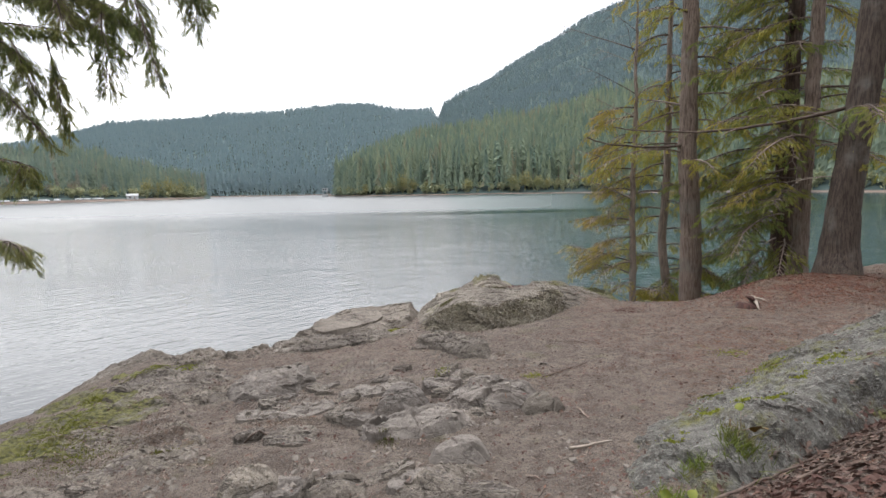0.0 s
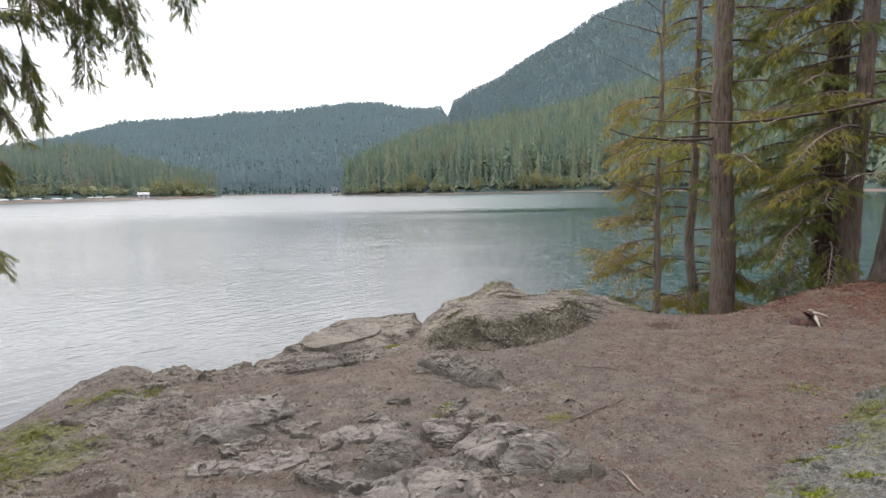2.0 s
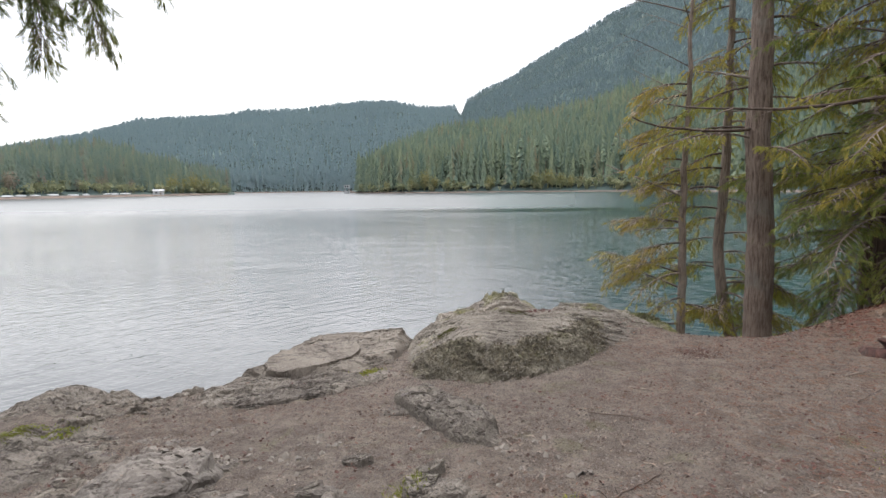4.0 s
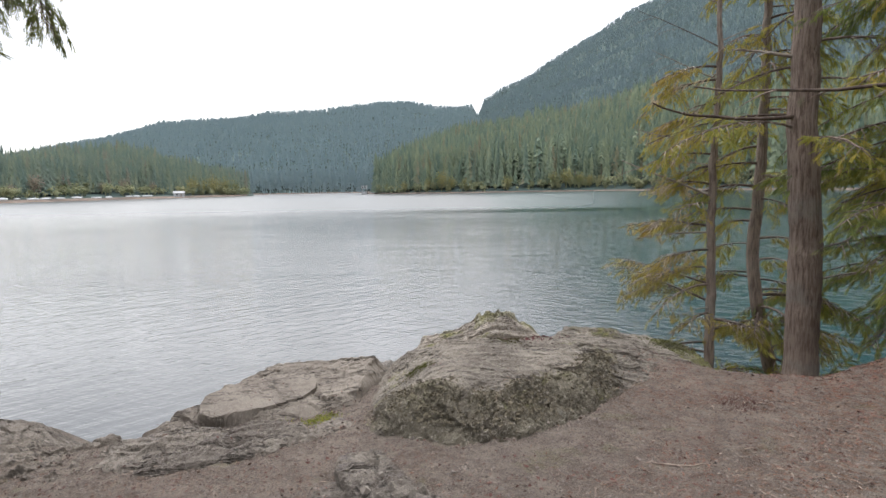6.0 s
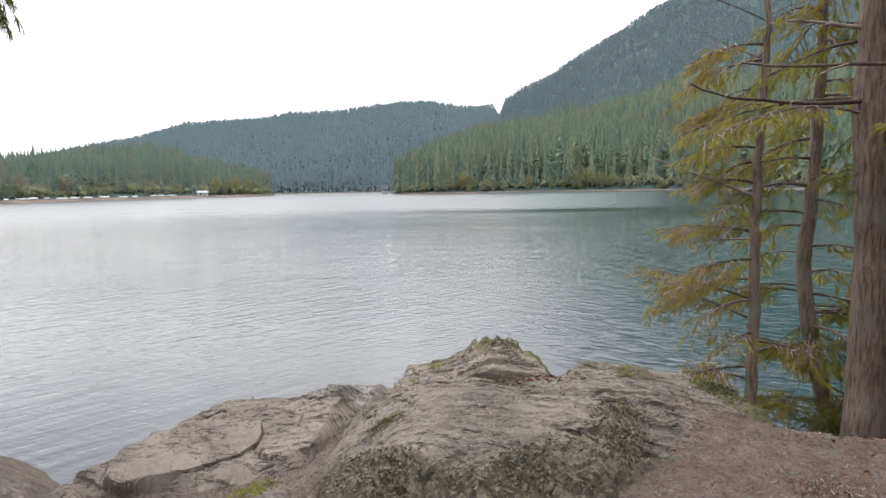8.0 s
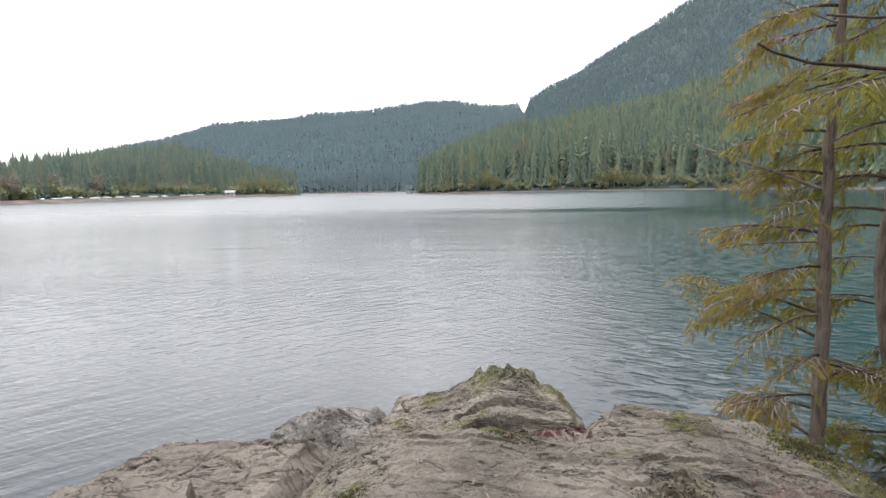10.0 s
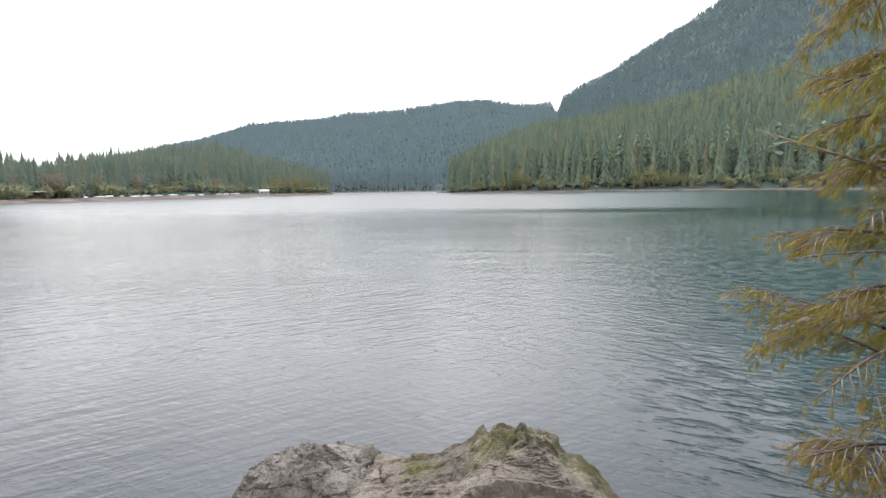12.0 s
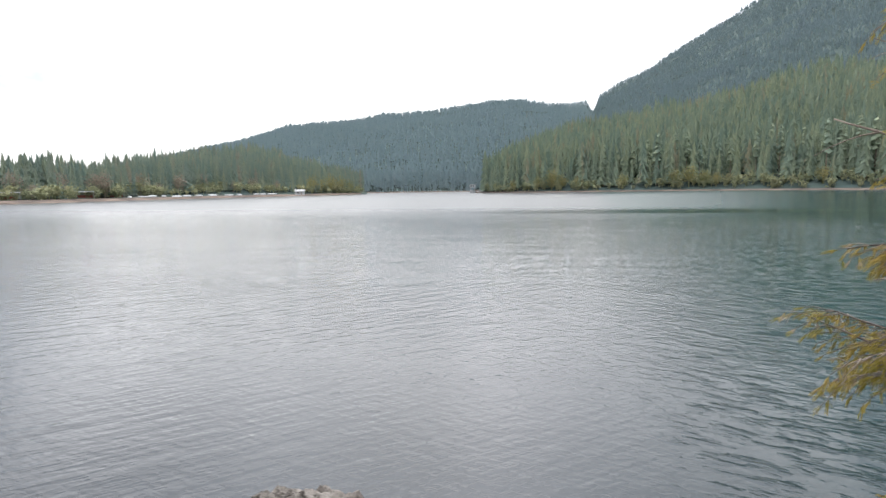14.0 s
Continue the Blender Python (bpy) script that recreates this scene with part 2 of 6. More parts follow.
def dirt_material():
    m = Mat("trodden_dirt", 0.95, 0.2)
    big, mid, fine = m.noise(0.55, 4), m.noise(5.0, 6, 0.65), m.noise(70, 5, 0.7)
    c = m.mix(m.ramp(mid, 0.3, 0.7), (0.1, 0.078, 0.062), (0.2, 0.162, 0.13))
    needles = m.ramp(m.noise(38, 4, 0.7, (1, 0.28, 1, 0.6)), 0.45, 0.62)
    side = m.ramp(m.axis("X"), 0.3, 4.5)
    red = m.math("MULTIPLY", needles, m.math("ADD", m.math("MULTIPLY", side, 0.9), m.ramp(big, 0.45, 0.62, 0.0, 0.35)))
    c = m.mix(red, c, (0.155, 0.08, 0.045))
    c = m.mix(m.ramp(fine, 0.6, 0.8, 0, 0.6), c, (0.2, 0.17, 0.152))
    c = m.mix(m.ramp(fine, 0.38, 0.22, 0, 0.8), c, (0.024, 0.018, 0.015))
    c = m.mix(m.ramp(m.noise(2.3, 3, stretch=(1, 1, 1, 2.0)), 0.62, 0.7, 0, 0.25), c, (0.12, 0.13, 0.04))
    crumb = m.noise(34, 4, 0.75)
    clod = m.noise(11, 4, 0.7)
    c = m.mix(m.ramp(clod, 0.46, 0.34, 0, 0.5), c, (0.058, 0.043, 0.036))
    c = m.mix(m.ramp(clod, 0.55, 0.68, 0, 0.45), c, (0.2, 0.168, 0.144))
    c = m.mix(m.ramp(crumb, 0.42, 0.3, 0, 0.7), c, (0.045, 0.034, 0.029))
    c = m.mix(m.ramp(crumb, 0.56, 0.7, 0, 0.6), c, (0.23, 0.193, 0.17))
    m.color(c)
    h = m.math("ADD", m.math("MULTIPLY", crumb, 0.8), m.math("MULTIPLY", fine, 0.5))
    h = m.math("ADD", h, m.math("MULTIPLY", m.noise(22, 6, 0.7), 0.8))
    c = m.mix(m.ramp(m.noise(120, 3, 0.7), 0.52, 0.64, 0, 0.75), c, (0.235, 0.195, 0.16))
    c = m.mix(m.ramp(m.noise(100, 3, 0.7, (1, 1, 1, 0.9)), 0.45, 0.34, 0, 0.85), c, (0.026, 0.019, 0.015))
    m.color(c)
    h = m.math("ADD", h, m.math("MULTIPLY", m.noise(150, 3, 0.7), 0.3))
    m.bump(h, 1.0, 0.06)
    return m.m


def rock_material(name, base=(0.2, 0.18, 0.155), light=(0.34, 0.31, 0.27), moss=0.0, lichen=0.3, dark=(0.07, 0.06, 0.05), dust=0.0, lines=0.5, blotch=0.7, relief=0.95, speckle=0.0, grit=0.7):
    m = Mat(name, 0.9, 0.25)
    big, mid, fine = m.noise(1.8, 5), m.noise(9, 7, 0.65), m.noise(85, 4, 0.7)
    c = m.mix(m.ramp(big, 0.35, 0.65), base, light)
    c = m.mix(m.ramp(mid, 0.48, 0.3, 0, blotch), c, dark)
    c = m.mix(m.ramp(mid, 0.58, 0.72, 0, lichen), c, (0.24, 0.23, 0.205))
    c = m.mix(m.ramp(fine, 0.55, 0.8, 0, 0.5), c, (0.25, 0.225, 0.195))
    c = m.mix(m.ramp(fine, 0.42, 0.25, 0, 0.6), c, (0.035, 0.03, 0.026))
    veins = m.noise(3.2, 6, 0.6, (1, 0.35, 2.0, 0.5))
    c = m.mix(m.ramp(veins, 0.52, 0.62, 0, 0.35), c, (0.06, 0.047, 0.037))
    # hairline cracks and a lichen speckle
    line = m.math("ABSOLUTE", m.math("SUBTRACT", m.noise(2.1, 4, 0.6, (1, 0.6, 1.6, 0.9)), 0.5), 0.0)
    c = m.mix(m.ramp(line, 0.01, 0.003, 0, lines), c, (0.022, 0.018, 0.015))
    grain = m.noise(38, 5, 0.75)
    c = m.mix(m.ramp(grain, 0.55, 0.66, 0, grit), c, (0.3, 0.265, 0.22))
    c = m.mix(m.ramp(grain, 0.45, 0.35, 0, 0.9 * grit), c, (0.045, 0.036, 0.028))
    if speckle:
        c = m.mix(m.ramp(grain, 0.49, 0.55, 0, speckle), c, (0.235, 0.235, 0.22))
    if dust:
        lies = m.math("MULTIPLY", m.ramp(m.noise(3.4, 6, 0.65, (1, 1, 1, 0.3)), 0.56 - 0.2 * dust, 0.68 - 0.2 * dust), m.ramp(m.up(), 0.8, 0.97))
        c = m.mix(m.math("MULTIPLY", lies, 0.85), c, m.mix(m.ramp(fine, 0.35, 0.65), (0.07, 0.056, 0.05), (0.14, 0.117, 0.105)))
    if moss:
        at = m.ramp(m.noise(2.6, 6, 0.65), 0.62 - 0.3 * moss, 0.74 - 0.25 * moss)
        tops = m.ramp(m.up(), 0.25, 0.75)
        green = m.mix(m.ramp(m.noise(30, 3), 0.35, 0.65), (0.062, 0.064, 0.018), (0.145, 0.135, 0.034))
        c = m.mix(m.math("MULTIPLY", at, m.math("MULTIPLY", tops, 0.85)), c, green)
    m.color(c)
    h = m.math("ADD", m.math("MULTIPLY", mid, 1.0), m.math("MULTIPLY", fine, 0.22))
    h = m.math("ADD", h, m.math("MULTIPLY", veins, 0.6))
    h = m.math("ADD", h, m.math("MULTIPLY", grain, 0.7 * grit))
    h = m.math("ADD", h, m.ramp(line, 0.0, 0.014, -0.6 * lines, 0.0))
    # long seams along the beds
    seam = m.math("ABSOLUTE", m.math("SUBTRACT", m.noise(1.5, 5, 0.65, (0.45, 1.5, 2.2, 0.15)), 0.5), 0.0)
    c = m.mix(m.ramp(seam, 0.014, 0.004, 0, min(1.0, 1.5 * lines)), c, (0.02, 0.016, 0.013))
    m.color(c)
    h = m.math("ADD", h, m.ramp(seam, 0.0, 0.02, -0.8 * lines, 0.0))
    h = m.math("ADD", h, m.math("MULTIPLY", m.noise(150, 3, 0.7), 0.18))
    m.bump(h, relief, 0.06)
    return m.m


def bark_material(name, a, b, strength=0.8):
    m = Mat(name, 0.92, 0.2)
    strips = m.noise(38, 6, 0.7, (1, 1, 0.11))
    c = m.mix(m.ramp(strips, 0.36, 0.62), a, b)
    c = m.mix(m.ramp(m.noise(2.2, 4), 0.5, 0.72, 0, 0.5), c, (0.2, 0.19, 0.165))
    c = m.mix(m.ramp(strips, 0.4, 0.28, 0, 0.8), c, (0.03, 0.022, 0.018))
    c = m.mix(m.ramp(m.noise(5, 4, stretch=(1, 1, 0.6, 0.4)), 0.64, 0.74, 0, 0.4), c, (0.1, 0.11, 0.04))
    m.color(c)
    m.bump(m.math("ADD", strips, m.math("MULTIPLY", m.noise(120, 3), 0.15)), strength, 0.03)
    return m.m


def water_material():
    m = Mat("lake_water", 0.06, 0.5)
    m.b.inputs["IOR"].default_value = 1.33
    m.color(m.mix(m.ramp(m.axis("X"), 0.0, 9.0), (0.021, 0.027, 0.032), (0.006, 0.027, 0.027)))
    # crests bend round the point: one set to each side of it, and a finer cross chop
    left, right = m.noise(1.3, 3, 0.5, (0.5, 2.3, 1, 0.85)), m.noise(1.3, 3, 0.5, (0.5, 2.3, 1, -0.7))
    side = m.ramp(m.axis("X"), -7.0, 6.0)
    swell = m.math("ADD", m.math("MULTIPLY", right, m.math("MULTIPLY", side, 0.75)), m.math("MULTIPLY", left, m.math("SUBTRACT", 1.0, side)))
    chop = m.noise(3.6, 3, 0.55, (0.5, 2.0, 1, 0.7))
    chop2 = m.noise(4.2, 3, 0.55, (0.55, 2.0, 1, -0.3))
    tiny = m.noise(11, 3, 0.6, (0.8, 1.7, 1, 0.2))
    calm = m.ramp(m.noise(0.05, 3, 0.5, (1, 1.3, 1, 0.4)), 0.35, 0.65, 0.85, 1.1)
    # a smoother streak of water lies across the bay
    yy = m.axis("Y")
    streak = m.math("MULTIPLY", m.math("MULTIPLY", m.ramp(yy, 80.0, 86.0), m.ramp(yy, 101.0, 91.0)), m.ramp(m.axis("X"), -40.0, 50.0))
    # the lee of the wooded side is smoother
    lee = m.math("MULTIPLY", m.ramp(m.math("DIVIDE", m.axis("X"), m.math("MAXIMUM", m.axis("Y"), 1.0)), 0.16, 0.42), m.ramp(m.axis("Y"), 38.0, 62.0))
    calm = m.math("MULTIPLY", calm, m.math("SUBTRACT", 1.0, m.math("MULTIPLY", lee, 0.5)))
    rough = m.math("MULTIPLY", m.ramp(m.axis("Y"), 20.0, 120.0, 0.05, 0.29), m.math("SUBTRACT", 1.0, m.math("MAXIMUM", m.math("MULTIPLY", lee, 0.65), m.math("MULTIPLY", streak, 0.75))))
    calm = m.math("MULTIPLY", calm, m.math("SUBTRACT", 1.0, m.math("MULTIPLY", streak, 0.5)))
    h = m.math("ADD", m.math("MULTIPLY", swell, 0.75), m.math("MULTIPLY", chop, 0.3))
    h = m.math("ADD", h, m.math("ADD", m.math("MULTIPLY", chop2, 0.3), m.math("MULTIPLY", tiny, 0.075)))
    patch = m.math("MULTIPLY", m.noise(1.5, 4, 0.6, (0.8, 1.3, 1, -0.5)), m.math("MULTIPLY", m.ramp(m.axis("X"), 0.0, 7.0), 1.0))
    h = m.math("ADD", h, patch)
    # short waves merge with distance and longer ones show
    h = m.math("MULTIPLY", m.math("MULTIPLY", h, m.ramp(yy, 20.0, 100.0, 1.0, 0.25)), m.ramp(yy, 9.0, 26.0, 0.6, 1.0))
    long = m.math("MULTIPLY", m.noise(0.28, 2, 0.5, (0.5, 1.8, 1, 0.1)), m.math("MULTIPLY", m.ramp(yy, 16.0, 40.0, 0.0, 1.2), m.ramp(yy, 110.0, 50.0, 0.15, 1.0)))
    h = m.math("ADD", h, long)
    # sheltered water under the wooded side: smooth between broad ripples
    cove = m.math("MULTIPLY", m.ramp(m.math("DIVIDE", m.axis("X"), m.math("MAXIMUM", yy, 1.0)), 0.07, 0.33), m.ramp(yy, 11.0, 16.0))
    cove = m.math("MULTIPLY", cove, m.ramp(yy, 80.0, 55.0))
    broad = m.math("MULTIPLY", m.ramp(m.noise(2.8, 3, 0.55, (0.6, 1.6, 1, -0.3)), 0.48, 0.76), m.math("MULTIPLY", cove, 1.0))
    h = m.math("ADD", m.math("MULTIPLY", h, m.math("SUBTRACT", 1.0, m.math("MULTIPLY", cove, 0.72))), broad)
    m.link(m.math("MULTIPLY", rough, m.math("SUBTRACT", 1.0, m.math("MULTIPLY", cove, 0.85))), m.b.inputs["Roughness"])
    m.bump(m.math("MULTIPLY", h, calm), 1.0, 0.06)
    return m.m


def plain(name, c, rough=0.7, spec=0.3, metal=0.0, c2=None, scale=8.0):
    m = Mat(name, rough, spec)
    m.b.inputs["Metallic"].default_value = metal
    m.color(m.mix(m.ramp(m.noise(scale, 5), 0.35, 0.65), c, c2 or tuple(0.7 * v for v in c)))
    return m.m


def forest_material(name, a, b, c3, scale, brown=None):
    """Needled woods: tone differs from tree to tree and over stands, and some light passes the needles."""
    m = Mat(name, 0.85, 0.15)
    tree = m.noise(0.17, 2, 0.6, (1, 1, 0.03))
    c = m.mix(m.ramp(tree, 0.36, 0.64), a, b)
    c = m.mix(m.ramp(m.noise(scale, 4), 0.42, 0.68, 0, 0.7), c, c3)
    c = m.mix(m.ramp(m.island(), 0.0, 1.0, 0, 0.35), c, a)
    if brown:
        c = m.mix(m.ramp(m.noise(0.11, 2, 0.5, (1, 1, 0.03, 0.9)), 0.6, 0.66, 0, 0.6), c, brown)
    m.color(c)
    tr = m.nt.nodes.new("ShaderNodeBsdfTranslucent")
    m.link(c, tr.inputs["Color"])
    mx = m.nt.nodes.new("ShaderNodeMixShader")
    mx.inputs[0].default_value = 0.3
    m.link(m.b.outputs[0], mx.inputs[1])
    m.link(tr.outputs[0], mx.inputs[2])
    m.link(mx.outputs[0], m.nt.nodes["Material Output"].inputs["Surface"])
    return m.m


DIRT = dirt_material()
ROCK = rock_material("bedrock", (0.13, 0.108, 0.086), (0.22, 0.186, 0.15), dust=0.25, lines=0.3, blotch=0.5)
ROCK_PALE = rock_material("pale_bedrock", (0.13, 0.109, 0.089), (0.215, 0.184, 0.151), lichen=0.2, dark=(0.065, 0.053, 0.043), dust=0.15, lines=0.35, blotch=0.5)
ROCK_TAN = rock_material("smooth_tan_slab", (0.118, 0.099, 0.08), (0.165, 0.14, 0.113), lichen=0.1, dark=(0.13, 0.105, 0.082), lines=0.45, blotch=0.4, relief=0.45, grit=0.25)
ROCK_STONE = rock_material("worn_grey_stone", (0.105, 0.09, 0.077), (0.165, 0.142, 0.121), lichen=0.12, dark=(0.09, 0.076, 0.063), lines=0.25, blotch=0.5, relief=0.5, grit=0.25)
ROCK_MOSSY = rock_material("mossy_bedrock", (0.18, 0.15, 0.118), (0.285, 0.242, 0.192), moss=0.4, lines=0.3, blotch=0.5, speckle=0.1)
ROCK_GREEN = rock_material("green_bedrock", (0.115, 0.1, 0.076), (0.19, 0.168, 0.131), moss=0.85, dust=0.1, lines=0.3)
ROCK_GREY = rock_material("grey_lichened_rock", (0.09, 0.084, 0.07), (0.15, 0.14, 0.12), moss=0.36, lichen=0.3, lines=0.15, speckle=0.2)
ROCK_CRUST = rock_material("dark_crusted_rock", (0.085, 0.072, 0.05), (0.165, 0.142, 0.102), moss=0.22, lichen=0.35, dark=(0.03, 0.025, 0.017), lines=0.0, grit=0.9)
ROCK_ROUGH = rock_material("crusted_rock", (0.12, 0.102, 0.081), (0.19, 0.163, 0.131), moss=0.12, lichen=0.3, lines=0.35, blotch=0.4, relief=0.8, dark=(0.06, 0.05, 0.04), grit=0.5)
ROCK_HUMP = rock_material("moss_filmed_rock", (0.185, 0.162, 0.1), (0.29, 0.262, 0.175), moss=0.62, lichen=0.3, dark=(0.07, 0.066, 0.03), lines=0.1, speckle=0.2)
ROCK_BLEACHED = rock_material("bleached_shore_rock", (0.2, 0.178, 0.152), (0.3, 0.272, 0.238), lichen=0.15, dark=(0.1, 0.085, 0.07), lines=0.4, blotch=0.5)
BARK = bark_material("cedar_bark", (0.105, 0.073, 0.055), (0.235, 0.182, 0.146))
BARK_SLIM = bark_material("slim_cedar_bark", (0.145, 0.11, 0.085), (0.3, 0.24, 0.195), 0.5)
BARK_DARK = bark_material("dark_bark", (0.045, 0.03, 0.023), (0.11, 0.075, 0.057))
STUMP_WOOD = bark_material("rotten_red_wood", (0.03, 0.018, 0.015), (0.1, 0.048, 0.038))
TWIG = plain("dry_twig", (0.13, 0.092, 0.07), 0.9, c2=(0.23, 0.18, 0.145), scale=20)
TWIG_PALE = plain("bleached_twig", (0.28, 0.235, 0.19), 0.9, c2=(0.2, 0.16, 0.125), scale=14)
TWIG_DARK = plain("dark_limb_bark", (0.055, 0.038, 0.03), 0.9, c2=(0.11, 0.08, 0.06), scale=18)
LEAF_GOLD = leafy("yellowing_cedar_spray", ((0.25, 0.245, 0.05), (0.44, 0.36, 0.085), (0.4, 0.3, 0.075), (0.5, 0.4, 0.29)), through=0.5)
LEAF_OLIVE = leafy("olive_cedar_spray", ((0.22, 0.235, 0.045), (0.38, 0.35, 0.08), (0.38, 0.31, 0.07), (0.3, 0.31, 0.08)), through=0.5)
LEAF_GREEN = leafy("green_cedar_spray", ((0.13, 0.17, 0.045), (0.24, 0.27, 0.07), (0.28, 0.27, 0.07), (0.12, 0.155, 0.05)), through=0.5)
LEAF_HANG = leafy("pale_hanging_spray", ((0.15, 0.18, 0.06), (0.24, 0.26, 0.09), (0.26, 0.25, 0.09), (0.15, 0.17, 0.07)), through=0.6)

# ---- the ground: one sheet from the rocky point to the horizon ----
FRONT_X = [-60, -20, -5, -4.0, -3.4, -2.7, -2.1, -1.6, -0.6, 0.2, 1.2, 2.1, 2.7, 3.5, 4.3, 5.2, 6.2, 7.2, 9, 14, 30, 60, 400]
FRONT_Y = [-40, -9, 6.6, 7.9, 8.3, 7.95, 8.25, 8.6, 9.3, 9.4, 9.5, 9.2, 8.75, 8.45, 8.75, 9.3, 10.0, 10.7, 11.2, 10, -2, -30, -120]
LEFT_Y = [-400, -60, -12, -4, 1, 3, 6, 7.2, 8, 9]
LEFT_X = [-90, -30, -9, -5.6, -4.3, -4.05, -4.15, -4.2, -3.85, -3.3]


SPUR_Z = -0.52


def ground_z(x, y, fine=True):
    x, y = np.asarray(x, float), np.asarray(y, float)
    xs = np.clip(x, -6, 9)
    plane = -0.02 + np.where(xs < 0.7, 0.115, 0.05) * (xs - 0.7) + 0.055 * np.clip(-1.5 - xs, 0, 3) - 0.055 * (np.clip(y, 0, 14) - 5)
    plane = plane + 0.02 * np.clip(-y, 0, 200)
    df = np.interp(x, FRONT_X, FRONT_Y) - y
    dl = x - np.interp(y, LEFT_Y, LEFT_X)
    ef = 0.2 * np.log1p(np.exp(np.clip(-df / 0.2, -30, 30)))
    el = 0.38 * np.log1p(np.exp(np.clip(-dl / 0.38, -30, 30)))
    steep = np.interp(x, [-3, -1, 1.8, 3.2, 5, 7], [0.9, 1.1, 1.2, 0.78, 0.75, 0.6])
    # a bank of land off to the left that carries the overhanging cedar
    knoll = 3.2 * np.exp(-(((x + 10.6) / 1.5) ** 2) - ((y - 10.6) / 1.7) ** 2)
    z = plane - np.minimum(ef * steep + 0.62 * el * (1 + 0.1 * el), 5.5)
    z = np.where(z < WATER - 0.1, np.maximum(z + knoll, z), z)
    # a bedrock shoulder runs down to the water on the left
    along = -0.5 * (x + 3.6) + 0.866 * (y - 7.4)
    side = 0.866 * (x + 3.6) + 0.5 * (y - 7.4)
    spur = SPUR_Z - 0.1 * along - 0.075 * np.clip(along, 0, 9) ** 1.75 - 0.75 * np.clip(side, 0, 9) ** 1.3 - 0.36 * np.clip(-side, 0, 9) ** 1.35
    spur = np.where(along < -3.2, -9.0, spur)
    z = np.maximum(z, np.maximum(spur, -6.0))
    # needle mound at the foot of the large cedar, litter bank beside the path
    z = z + 0.16 * np.exp(-(((x - 5.4) / 1.3) ** 2) - ((y - 8.6) / 1.0) ** 2)
    n = -0.5 * (x - 1.15) + 0.86 * (y - 2.85)
    z = z + 0.34 * sstep(0.1, -0.6, n) * sstep(0.55, 1.25, x) * sstep(-4, -1, y)
    z = z + 0.13 * np.exp(-(((x - 2.0) / 0.6) ** 2) - ((y - 8.75) / 0.5) ** 2)
    if fine:
        near = sstep(30, 12, np.abs(x)) * sstep(30, 14, np.abs(y))
        z = z + near * (0.045 * fbm(x * 0.9, y * 0.9, 3, 3) + 0.02 * fbm(x * 4, y * 4, 11, 4) + 0.016 * fbm(x * 17, y * 17, 21, 3, 0.7))
        stony = sstep(1.6, 0.7, np.abs(x + 0.35)) * sstep(1.2, 0.6, np.abs(y - 4.7)) + 0.8 * sstep(-1.2, -2.2, x) * sstep(8.5, 6, y) * sstep(1, 3, y)
        q = -(x * 0.2 + y * 0.98) / 0.3 + 1.0 * fbm(x * 0.6, y * 1.4, 61, 4)
        z = z + stony * (0.05 * (ridge(x * 1.3, y * 2.9, 63, 4) - 0.55) + 0.035 * (q - np.floor(q) - sstep(0.85, 1, q - np.floor(q)) - 0.4))
    return z


def spread(lo, hi, step, far):
    mid = np.arange(lo, hi + step / 2, step)
    out, d, x = [], step, 0.0
    while x < far:
        d *= 1.22
        x += d
        out.append(x)
    out = np.array(out)
    return np.concatenate([lo - out[::-1], mid, hi + out])


def build_ground():
    gx, gy = spread(-4.6, 6.6, 0.033, 3200), spread(1.4, 10.4, 0.033, 3200)
    X, Y = np.meshgrid(gx, gy)
    Z = ground_z(X, Y)
    ob = new("ground", mesh_of("ground", np.stack([X, Y, Z], -1).reshape(-1, 3), grid_faces(len(gx), len(gy)), DIRT))
    tagged(ob, "trodden brown dirt with rust-red needles on a lakeside point", "ground", kind="structure")


build_ground()

wm = mesh_of("water", [(-3200, -3200, WATER), (3200, -3200, WATER), (3200, 3200, WATER), (-3200, 3200, WATER)], [(0, 1, 2, 3)], water_material(), False)
tagged(new("water", wm), "grey-green lake water with wind ripples", "lake", kind="structure")

# ---- rock ----
ROCKS = []


